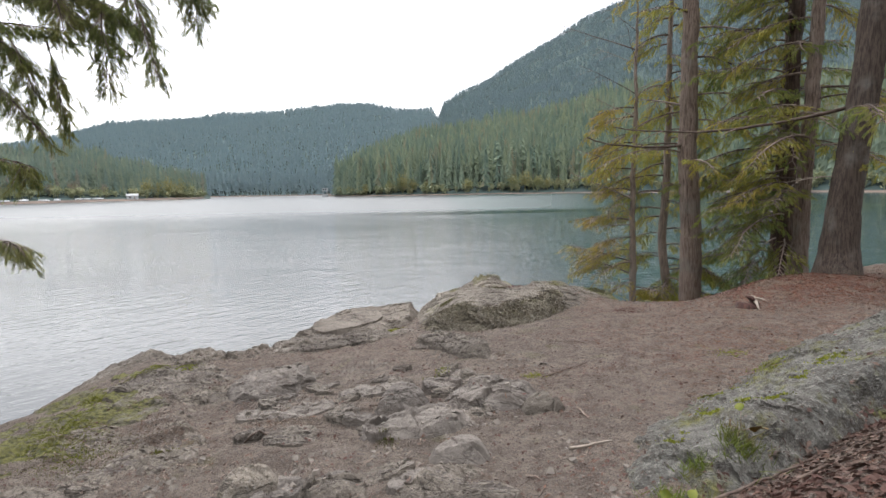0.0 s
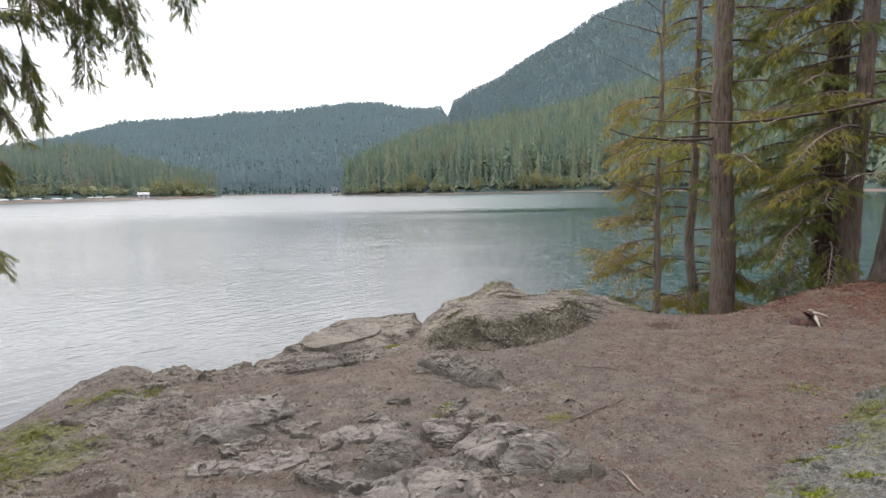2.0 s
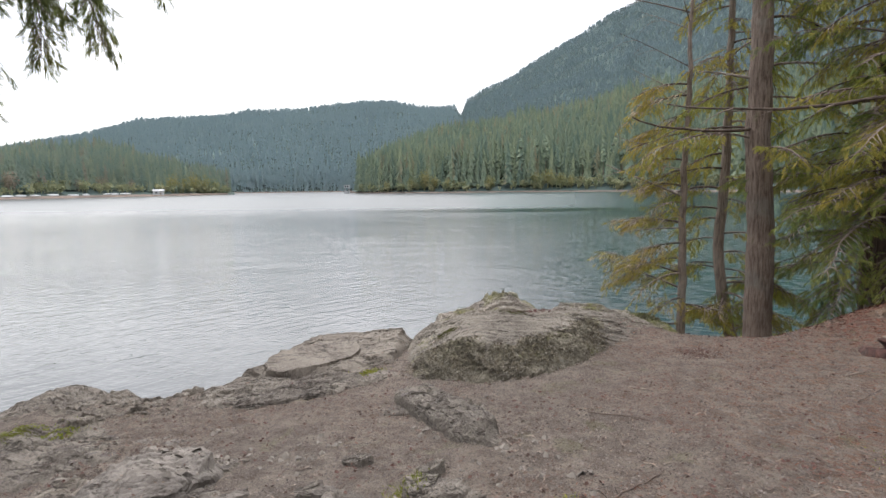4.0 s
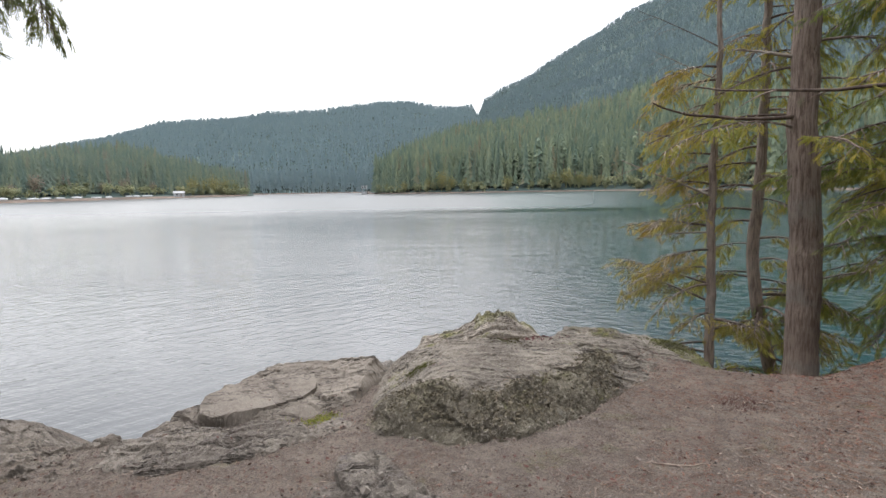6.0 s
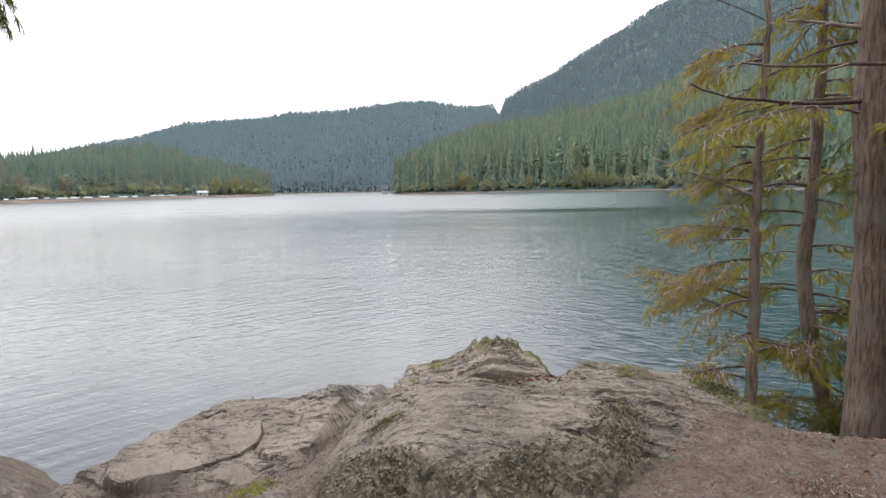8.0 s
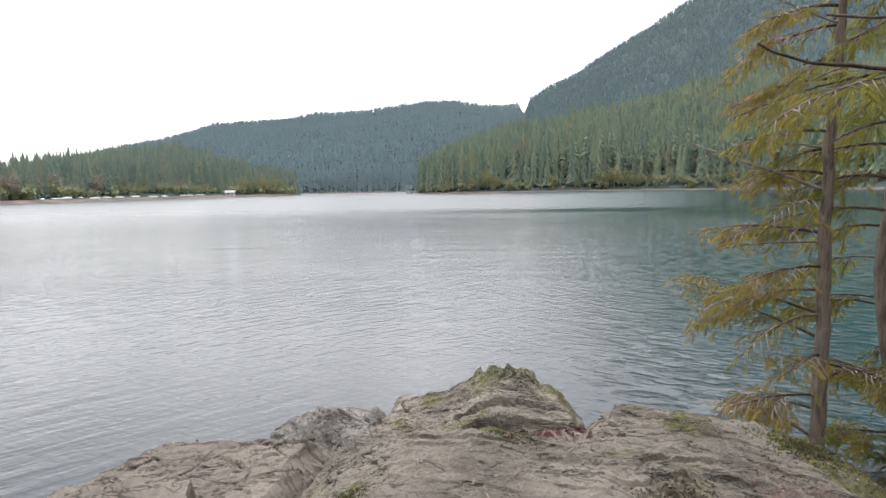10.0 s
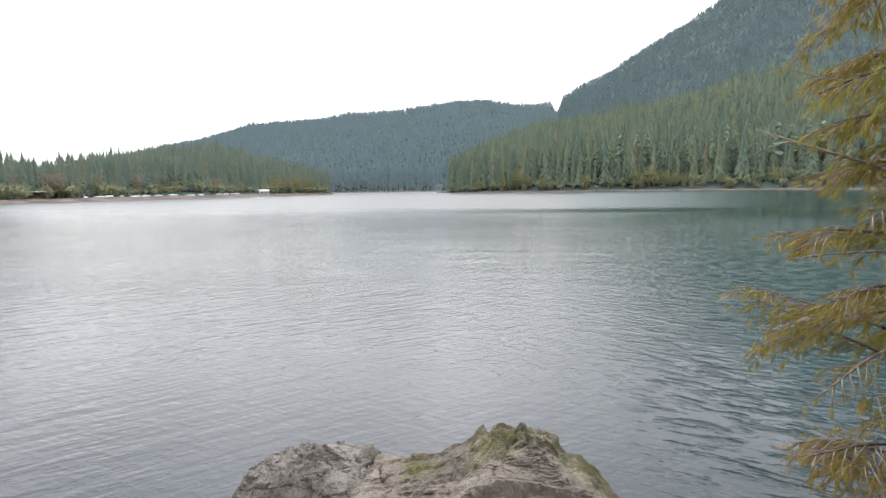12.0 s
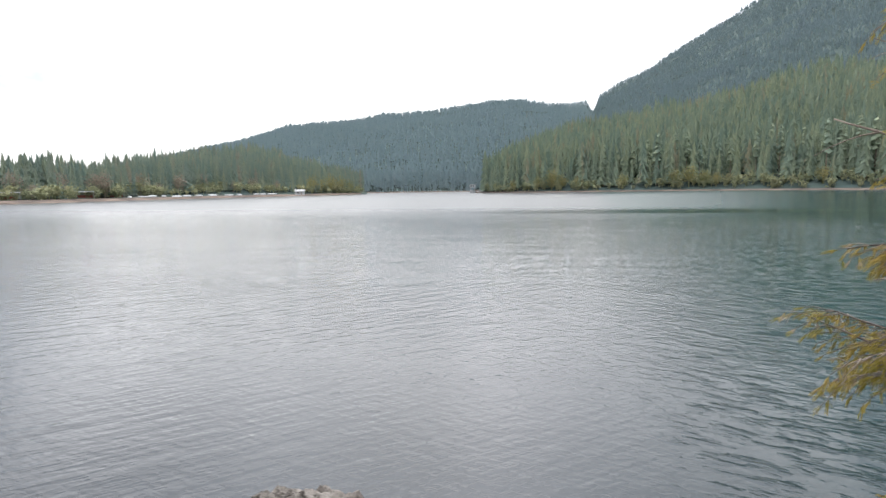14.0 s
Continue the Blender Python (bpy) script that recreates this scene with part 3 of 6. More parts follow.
def rock(name, label, cx, cy, lx, ly, rot, top, tilt=(0, 0), dome=0.05, edge=0.25, drop=0.5, p=2.6, rough=0.05, saw=0.0, strike=30.0,
         crack=0.0, cell=0.35, wobble=0.16, seed=1, mat=None, step=0.02, pits=0.0, drape=False, facet=0.1, group="", form=None, crusted=None, crust_mat=None):
    """A weathered rock bedded in the ground: half-lengths lx, ly, turned by rot degrees, its top at height top (over the ground
    where it is draped on it), a tilt per metre; saw: ledges of tilted beds that strike at an angle; crack: split blocks;
    form: a height of its own by place; crusted: the share of lichen crust by place."""
    ca, sa = math.cos(radians(rot)), math.sin(radians(rot))
    da, db = -math.cos(radians(strike)), -math.sin(radians(strike))

    def shape(u, v):
        X, Y = cx + ca * u - sa * v, cy + sa * u + ca * v
        r = (np.abs(u / lx) ** p + np.abs(v / ly) ** p) ** (1 / p)
        r = r + wobble * fbm(X * 1.7, Y * 1.7, seed, 4) + 0.4 * wobble * fbm(X * 8, Y * 8, seed + 40, 3)
        h = form(X, Y) if form else top + tilt[0] * u + tilt[1] * v + dome * (1 - np.clip(r, 0, 1.3) ** 2)
        if drape:
            h = h + ground_z(X, Y, False)
        h = h + rough * fbm(X * 2.4, Y * 2.4, seed + 3, 5, 0.55) - 0.5 * rough * ridge(X * 4.3 + v, Y * 4.3, seed + 9, 4)
        h = h + 0.3 * rough * fbm(X * 24, Y * 24, seed + 70, 3, 0.65)
        if saw:
            across, along = X * da + Y * db, Y * da - X * db
            for amp, wide, k0 in ((1.0, 7.0, 51), (0.45, 2.3, 151)):
                q = across / (saw * wide) + 0.8 * fbm(along * 0.7 / wide * 7, across * 1.5 / wide * 7, seed + k0, 4) + 0.1 * fbm(X * 12, Y * 12, seed + k0 + 1, 2)
                k = q - np.floor(q)
                h = h + amp * saw * (0.3 + 0.9 * h2(np.floor(q), np.floor(along * 0.9 + 0.6 * fbm(X * 2, Y * 2, seed + 4, 2)), seed)) * (k - sstep(0.86, 1.0, k) - 0.4)
        if crack:
            f1, f2, cid, tx, ty = worley((u + 0.12 * fbm(X * 3, Y * 3, seed + 8)) / cell, (v + 0.12 * fbm(X * 3, Y * 3, seed + 18)) / (cell * 0.65), seed)
            h = h + crack * (cid - 0.5) + facet * cell * (tx * (np.modf(cid * 37.7)[0] - 0.5) + ty * (np.modf(cid * 91.3)[0] - 0.5))
            h = h - 0.6 * crack * (1 - sstep(0.0, 0.12, f2 - f1))
        if pits:
            f1, f2, cid, tx, ty = worley(X * 15, Y * 15, seed + 2)
            h = h - pits * sstep(0.75, 0.2, f1) * (0.4 + cid)
        if crusted:
            f1, f2, cid, tx, ty = worley(X * 15 + fbm(X * 6, Y * 6, seed + 5), Y * 15 + fbm(Y * 6, X * 6, seed + 15), seed + 6)
            g1 = worley(X * 34, Y * 34, seed + 8)[0]
            h = h + 0.05 * crusted(X, Y) * (1.1 - 1.3 * f1 + 0.6 * cid - 0.5 * g1)
        return h - drop * sstep(1 - edge, 1.0, r) ** 1.2 - 1.2 * sstep(1.0, 1.3, r)

    nu, nv = max(20, int(2.6 * lx / step)), max(20, int(2.6 * ly / step))
    U, V = np.meshgrid(np.linspace(-1.3 * lx, 1.3 * lx, nu), np.linspace(-1.3 * ly, 1.3 * ly, nv))
    H = shape(U, V)
    X, Y = cx + ca * U - sa * V, cy + sa * U + ca * V
    low = ground_z(X, Y, False) - 0.25
    H = np.maximum(H, low)
    k = grid_faces(nu, nv)
    keep = (H.ravel()[k] > low.ravel()[k] + 0.01).any(axis=1)
    k = k[keep]
    used = np.unique(k)
    idx = np.full(nu * nv, -1)
    idx[used] = np.arange(len(used))
    # frost-shifted sideways a little, so that sides are not ruled
    sh = min(0.05, 0.12 * min(lx, ly))
    jx, jy = sh * fbm(X * 5, H * 9 + Y * 3, seed + 31, 3), sh * fbm(Y * 5, H * 9 + X * 3, seed + 33, 3)
    P = np.stack([X + jx, Y + jy, H], -1).reshape(-1, 3)[used]
    c = Vector((cx, cy, float(ground_z(cx, cy, False))))
    me = mesh_of(name, P - np.array(c), idx[k], mat or ROCK, False)
    if crusted:
        me.materials.append(crust_mat)
        on = crusted(X, Y) + 0.35 * fbm(X * 9, Y * 9, seed + 77, 3) > 0.5
        me.polygons.foreach_set("material_index", on.ravel()[k[:, 0]].astype(np.int32))
    ob = new(name, me)
    ob.location = c
    tagged(ob, label, "rock", group)

    def height(x, y):
        u, v = ca * (x - cx) + sa * (y - cy), -sa * (x - cx) + ca * (y - cy)
        inside = (np.abs(u) < 1.25 * lx) & (np.abs(v) < 1.25 * ly)
        out = np.full(np.shape(x), -99.0)
        if inside.any():
            out[inside] = shape(u[inside], v[inside])
        return out

    ROCKS.append(height)
    return ob


def on_dirt(x, y):
    """True where dirt, not rock, lies uppermost."""
    z = ground_z(x, y)
    return surface_z(x, y) < z + 0.025


def surface_z(x, y):
    """The height of whatever lies uppermost, rock or dirt."""
    z = ground_z(x, y)
    for f in ROCKS:
        z = np.maximum(z, f(x, y))
    return z


FOOT_X, FOOT_Y = [-1.0, -0.25, 0.26, 0.75, 1.18, 1.65, 2.15, 2.6, 3.2], [8.0, 7.6, 7.3, 7.12, 7.38, 7.85, 8.3, 8.6, 9.2]


def brow(t):
    """A rounded face: 0 at the foot, 1 at the top, falling away below the foot."""
    return np.where(t < 0, 1.6 * t, 1 - (1 - np.clip(t, 0, 1)) ** 2.1)


def broad_form(X, Y):
    wav = 0.09 * fbm(X * 1.9, Y * 1.9, 301, 3)
    df = (Y - np.interp(X, FOOT_X, FOOT_Y)) * 0.8 + wav
    dl = X + 0.26 + 0.05 * (Y - 7.4) + wav
    flat = 0.1 - 0.1 * np.clip(X - 1.45, 0, 2) + 0.03 * fbm(X * 1.2, Y * 1.2, 303, 3) - 0.05 * np.clip(Y - 8.5, 0, 1)
    foot = -0.2 + 0.05 * X
    front = foot + (flat - foot) * brow(df / 0.68)
    left = -0.36 + (flat + 0.36) * brow(dl / 0.95)
    back = flat - 1.6 * np.clip(Y - 8.8 - 0.1 * np.clip(X, 0, 1) + 0.6 * wav - 0.5 * sstep(1.3, 1.6, X), 0, 0.14) - 0.9 * np.clip(Y - 9.15 - 0.1 * X, 0, 2)
    right = flat - 0.5 * np.clip(X - 2.35, 0, 2)
    # a deep seam splits the crusted face
    seam = np.exp(-((X - 0.62 - 0.12 * np.sin(Y * 9)) / 0.035) ** 2) * sstep(0.62, 0.35, df) * 0.05
    for y0, lean, x0 in ((8.52, 0.12, 0.9), (8.32, 0.2, 1.2), (8.72, -0.08, 0.2), (7.98, 0.3, 1.0)):
        d = Y - y0 - lean * (X - 1.0) - 0.1 * fbm(X * 2.1, Y * 0.6, 343, 4)
        seam = seam + 0.03 * sstep(-0.07, 0.0, d) * sstep(0.02, 0.0, d) * sstep(x0, x0 + 0.2, X) * sstep(x0 + 1.2, x0 + 0.8, X)
    hollow = 0.045 * np.exp(-(((X - 0.62) / 0.16) ** 2) - ((Y - 8.36) / 0.05) ** 2)
    return np.minimum(np.minimum(front, left), np.minimum(back, right)) - seam - hollow


def broad_crust(X, Y):
    df = (Y - np.interp(X, FOOT_X, FOOT_Y)) * 0.8
    edge = 0.1 * fbm(X * 3, Y * 3, 311, 3)
    return sstep(-0.1, 0.02, df) * sstep(0.52, 0.3, df + 1.6 * edge + 0.12 * sstep(0.9, 0.2, X)) * sstep(1.85, 1.6, X) * sstep(-0.3, -0.1, X)


def peak_form(X, Y):
    wav = 0.07 * fbm(X * 2.3, Y * 2.3, 321, 3)
    ridge_y = 9.72 - 0.25 * np.clip(X - 0.8, -1, 1)
    top = 0.115 - 0.3 * np.clip(0.78 - X, 0, 2) - 0.27 * np.clip(X - 0.88, 0, 2) - 0.1 * np.clip(ridge_y - Y, 0, 2)
    top = top - 0.02 - 0.09 * sstep(0.86, 0.3, X) * sstep(9.4, 9.65, Y) - 0.12 * sstep(0.93, 1.25, X) * sstep(9.3, 9.6, Y)
    left = -0.55 + 0.62 * brow((X + 0.28 + 0.35 * (9.3 - Y) * 0.3 + wav) / 0.6)
    front = -0.14 + (top + 0.14) * brow((Y - 8.9 - 0.1 * np.clip(X, 0, 1) + 0.6 * wav) / 0.22)
    right = top - 0.8 * np.clip(X - 1.2 + wav, 0, 2)
    back = top - 1.1 * np.clip(Y - ridge_y - 0.12 + wav, 0, 3)
    notch = 0.0
    for y0, lean, x0, deep in ((9.12, 0.2, 0.05, 0.06), (9.32, 0.28, 0.45, 0.09), (9.52, -0.1, 0.1, 0.035), (9.62, 0.35, 0.7, 0.02)):
        d = Y - y0 - lean * (X - 0.8) - 0.12 * fbm(X * 2.6, Y * 0.5, 341, 4)
        notch = notch + deep * sstep(-0.09, 0.0, d) * sstep(0.02, 0.0, d) * sstep(x0, x0 + 0.25, X)
    lip = 0.015 * sstep(0.0, 0.05, X - 0.62 - 0.3 * (Y - 9.6) + wav) * sstep(9.4, 9.55, Y)
    return np.minimum(np.minimum(left, front), np.minimum(right, back)) - notch + lip


def peak_moss(X, Y):
    return sstep(0.5, 0.66, X) * sstep(1.3, 1.15, X) * sstep(9.42, 9.62, Y + 0.2 * fbm(X * 3, Y * 3, 351, 3))


def slab_form(X, Y):
    """A cracked pavement of rock that ends in a lip to the front and a fall to the water."""
    wav = 0.08 * fbm(X * 1.6, Y * 1.6, 331, 3)
    top = -0.29 + 0.08 * (X + 0.9) + 0.03 * (Y - 8.5) + 0.02 * np.exp(-(((X + 0.5) / 0.25) ** 2) - ((Y - 9.15) / 0.3) ** 2)
    front = top - 0.9 * np.clip(8.12 + 0.35 * np.clip(X + 0.95, 0, 2) - Y + 0.5 * wav, 0, 1)
    left = top - 0.75 * np.clip(-1.9 - X + 0.4 * (Y - 8.3) + wav, 0, 2) ** 1.1
    back = top - 0.8 * np.clip(Y - 9.22 + 0.1 * (X + 0.5) + wav, 0, 3)
    right = top - 2.5 * np.clip(X + 0.43 + 0.5 * wav, 0, 1)
    return np.minimum(np.minimum(front, left), np.minimum(back, right))


rock("boulder", "broad grey-brown boulder with a dark lichen-crusted face", 1.1, 8.35, 1.55, 1.25, 0, 0, p=6, edge=0.05, drop=0.3, rough=0.04, saw=0.014, strike=84,
     crack=0.0, wobble=0.02, seed=4, mat=ROCK_ROUGH, step=0.012, form=broad_form, crusted=broad_crust, crust_mat=ROCK_CRUST)
rock("boulder", "weathered brown boulder with mossy crevices above the lake", 0.65, 9.6, 1.15, 1.0, 0, 0, p=6, edge=0.05, drop=0.3, rough=0.035, saw=0.018, strike=78,
     crack=0.02, cell=0.6, wobble=0.02, seed=9, mat=ROCK_MOSSY, step=0.013, form=peak_form, crusted=peak_moss, crust_mat=ROCK_HUMP)
rock("boulder", "low mossy boulder beside the lake edge", 1.72, 9.12, 0.62, 0.36, -14, 0.0, (-0.05, 0.05), 0.13, 0.6, 0.4, 2.1,
     0.06, 0.03, 75, 0.02, 0.45, 0.16, 14, ROCK_MOSSY, 0.013)
rock("boulder", "mossy sloping rock at the top of the bank", 2.45, 9.0, 0.72, 0.42, -24, -0.1, (-0.12, 0.0), 0.07, 0.7, 0.3, 2.2,
     0.06, 0.03, 75, 0.02, 0.35, 0.18, 16, ROCK_GREEN, 0.014)
rock("rock_slab", "cracked pale-brown rock slab sloping to the water", -1.15, 8.75, 1.15, 0.95, 0, 0, p=6, edge=0.05, drop=0.3, rough=0.04, saw=0.014, strike=100,
     crack=0.035, cell=0.42, wobble=0.02, seed=23, mat=ROCK_TAN, step=0.013, form=slab_form)
rock("rock_slab", "smooth tilted tan slab with an undercut lip", -1.3, 8.36, 0.52, 0.27, 24, -0.275, (0.1, 0.13), 0.008, 0.05, 0.13, 3.2,
     0.02, 0.0, 0, 0.0, 0.6, 0.16, 26, ROCK_TAN, 0.011)
rock("rock_ledge", "layered grey-brown ledge with split strata", -1.3, 7.5, 0.95, 0.4, 8, 0.06, (0.0, 0.1), 0.05, 0.25, 0.16, 2.4,
     0.06, 0.05, 100, 0.025, 0.4, 0.25, 33, ROCK_PALE, 0.012, 0, True)
rock("rock_ledge", "smooth grey rock pavement patch in the dirt", -0.55, 7.75, 0.42, 0.3, 15, 0.0, (0.0, 0.02), 0.03, 0.6, 0.08, 2.2,
     0.03, 0.0, 0, 0.03, 0.3, 0.2, 36, ROCK_PALE, 0.012, 0, True)
rock("rock_ledge", "narrow tan ledge ending in a dark undercut tip", 0.12, 6.5, 0.75, 0.19, -58, 0.075, (0.04, 0.15), 0.05, 0.3, 0.16, 2.4,
     0.06, 0.03, 20, 0.03, 0.25, 0.2, 41, ROCK_PALE, 0.011, 0, True)
rock("rock_bank", "worn grey bedrock showing through dirt", -2.55, 4.15, 0.95, 1.15, 10, 0.012, (0.0, 0.0), 0.03, 0.6, 0.07, 2.3,
     0.07, 0.045, 62, 0.015, 0.5, 0.35, 89, ROCK, 0.017, 0, True)
rock("rock_ledge", "broken brown bedrock ledge in the dirt", -1.85, 5.75, 0.95, 0.5, 22, 0.03, (0.0, 0.05), 0.04, 0.55, 0.08, 2.2,
     0.08, 0.06, 75, 0.03, 0.4, 0.35, 188, ROCK, 0.012, 0, True)
rock("rock_ledge", "angular grey outcrop with a shadowed undercut", -1.62, 5.72, 0.48, 0.42, -18, 0.1, (0.05, 0.06), 0.07, 0.3, 0.2, 2.3,
     0.06, 0.03, 85, 0.02, 0.45, 0.22, 189, ROCK_STONE, 0.011, 0, True)
rock("rock_ledge", "worn pale outcrop of low humps", 0.02, 4.4, 0.72, 0.5, 5, 0.02, (0.0, 0.05), 0.05, 0.5, 0.08, 2.2,
     0.12, 0.04, 80, 0.03, 0.5, 0.32, 190, ROCK_PALE, 0.011, 0, True)
rock("rock_ledge", "low brown outcrop worn by feet", -0.2, 3.42, 0.75, 0.33, -4, 0.012, (0.0, 0.05), 0.04, 0.5, 0.08, 2.2,
     0.09, 0.045, 80, 0.03, 0.45, 0.32, 191, ROCK, 0.011, 0, True)
STONES = (
    ("rounded grey stone half buried in dirt", -0.3, 4.66, 0.23, 0.22, 20, 0.16, 52, ROCK_STONE),
    ("broad pale-grey stone with a worn top", 0.42, 4.58, 0.4, 0.28, -28, 0.13, 57, ROCK_STONE),
    ("low grey stone with a broken front edge", -0.2, 4.22, 0.42, 0.2, 8, 0.1, 61, ROCK_STONE),
    ("mud-crusted brown stone beside a pale stone", 0.74, 4.32, 0.17, 0.13, 10, 0.07, 63, ROCK_ROUGH),
    ("small low stone worn by feet", 0.1, 3.72, 0.2, 0.14, 0, 0.1, 71, ROCK_STONE),
    ("brown stone with a hollow in front", -0.62, 3.5, 0.24, 0.15, -15, 0.07, 74, ROCK),
    ("long flat brown stone with a split end", 0.06, 3.22, 0.36, 0.14, -4, 0.05, 78, ROCK),
    ("mossy upright grey stone", -1.1, 3.55, 0.2, 0.17, 30, 0.15, 79, ROCK_MOSSY),
    ("dark low stone beside moss", 0.22, 5.22, 0.22, 0.12, 15, 0.05, 80, ROCK),
    ("grey stone among shards", -0.35, 5.28, 0.18, 0.16, 60, 0.06, 81, ROCK_PALE),
)
for text, x, y, a, b, turn, high, seed, mat in STONES:
    rock("stone", text, x, y, 1.15 * a, 1.15 * b, turn, 0.025, (0.0, 0.12), high, 0.5, 0.09, 2.3, 0.04, 0.014, 80, 0.035, 0.3, 0.22, seed, mat, 0.011, 0, True, 0.3, "stones in the trodden dirt")
rng = np.random.RandomState(7)
for n in range(46):
    x, y = (-1.5 + 1.7 * rng.rand(), 4.0 + 1.6 * rng.rand()) if n < 30 else (-2.5 + 2.6 * rng.rand(), 3.2 + 4.2 * rng.rand())
    a = 0.06 + 0.1 * rng.rand()
    rock("stone", "thin broken shard of grey rock in dirt", x, y, 1.3 * a, 1.3 * a * (0.35 + 0.4 * rng.rand()), 25 * rng.normal(), 0.055 if n < 30 else 0.025, (0.1 * rng.normal(), 0.02 + 0.15 * rng.rand()), 0.008, 0.1, 0.1,
         2.6, 0.03, 0.012, 80, 0.02, 0.12, 0.3, 200 + n, (ROCK_STONE, ROCK_PALE)[n % 2], 0.01, 0, True, 0.2, "shards in the trodden dirt")
rock("rock_bank", "sloping mossy bedrock bank above the water", -3.75, 4.9, 1.55, 2.9, 2, 0.01, (0.0, 0.0), 0.03, 0.5, 0.1, 2.6,
     0.07, 0.035, 15, 0.03, 0.6, 0.18, 83, ROCK_GREEN, 0.026, 0, True)
rock("rock_bank", "fractured brown bedrock edge above the lake", -2.9, 7.2, 1.1, 0.85, 20, 0.0, (0.0, 0.0), 0.05, 0.5, 0.1, 2.3,
     0.09, 0.06, 40, 0.07, 0.3, 0.25, 88, ROCK, 0.018, 0, True)
rock("rock_bank", "layered brown rock shoulder above the lake", -3.65, 7.85, 0.85, 0.62, 25, 0.0, (0.0, 0.0), 0.04, 0.5, 0.1, 2.4,
     0.07, 0.05, 60, 0.04, 0.4, 0.25, 86, ROCK, 0.016, 0, True)
rock("rock_bank", "bare brown bedrock shoulder running down into the lake", -4.5, 8.9, 1.25, 2.3, 30, 0.02, (0.0, 0.0), 0.03, 0.5, 0.1, 2.4,
     0.06, 0.04, 62, 0.03, 0.5, 0.2, 87, ROCK_PALE, 0.022, 0, True)
rock("rock_bank", "layered pale-brown strata at the bank top", -2.75, 6.25, 0.8, 0.72, 28, 0.035, (0.0, 0.04), 0.03, 0.5, 0.09, 2.3,
     0.06, 0.055, 75, 0.025, 0.45, 0.3, 84, ROCK_PALE, 0.014, 0, True)
rock("rock_bank", "worn mossy strata sloping to the bank", -2.9, 5.2, 0.6, 0.6, 15, 0.03, (0.0, 0.04), 0.03, 0.5, 0.09, 2.3,
     0.06, 0.05, 70, 0.02, 0.45, 0.3, 85, ROCK_GREEN, 0.015, 0, True)
rock("stone", "dark angular stone on the lake edge", -2.0, 8.2, 0.26, 0.2, 20, 0.03, (0.1, 0.1), 0.08, 0.3, 0.2, 2.3, 0.06, 0.02, 30, 0.04, 0.15, 0.18, 91, ROCK, 0.011, 0, True)
rock("stone", "small brown stone at the lake edge", -2.5, 7.95, 0.22, 0.14, -10, 0.01, (0, 0.1), 0.05, 0.3, 0.2, 2.3, 0.05, 0.02, 30, 0.03, 0.12, 0.18, 93, ROCK, 0.011, 0, True)
rock("boulder", "pale grey boulder low by the water", -1.12, 11.7, 1.25, 0.85, 0, -1.33, (0.02, -0.02), 0.2, 0.6, 0.8, 2.3,
     0.12, 0.03, 60, 0.06, 0.5, 0.16, 97, ROCK_BLEACHED, 0.024)
rock("boulder", "large grey lichened boulder with moss tufts", 2.66, 4.42, 2.75, 0.72, 31, 0.27, (0.09, -0.46), 0.05, 0.35, 0.35, 3.0,
     0.06, 0.0, 60, 0.0, 0.6, 0.1, 101, ROCK_GREY, 0.02, 0.022)

# ---- hills and far woods ----
HUB = np.array([0.5, 4.0])


def slope(name, label, azs, els, shore, crest, tree, mat, power=0.8, n=120):
    """A wooded hillside between a shoreline and a crest, by compass angle; returns the height by angle and share of the way up."""
    lo, hi = azs[0], azs[-1]

    def at(a, s):
        r0, r1 = np.interp(a, azs, shore), np.interp(a, azs, crest)
        zt = 1.5 + r1 * np.tan(np.radians(np.interp(a, azs, els))) - tree
        zt = np.maximum(zt, WATER + 1.0)
        r = r0 + (r1 - r0) * s
        up = np.where(s <= 1, np.clip(s, 0, 1) ** power, 1 - 0.5 * np.clip(s - 1, 0, 1) ** 1.2)
        z = WATER - 0.6 + (zt - WATER + 0.6) * up
        x, y = HUB[0] + r * np.sin(np.radians(a)), HUB[1] + r * np.cos(np.radians(a))
        z = z + np.clip(s, 0, 1) * (1 - 0.6 * np.clip(s, 0, 1)) * 0.09 * (zt - WATER) * fbm(x / 90, y / 90, 7, 3)
        return x, y, z + 0.9 * sstep(0, 0.015, s)

    A, S = np.meshgrid(np.linspace(lo, hi, n), np.r_[np.linspace(-0.04, 0.06, 9), np.linspace(0.08, 1.6, 50)])
    x, y, z = at(A, S)
    ob = new(name, mesh_of(name, np.stack([x, y, z], -1).reshape(-1, 3), grid_faces(n, len(S)), mat))
    tagged(ob, label, "hill", kind="structure")
    return at


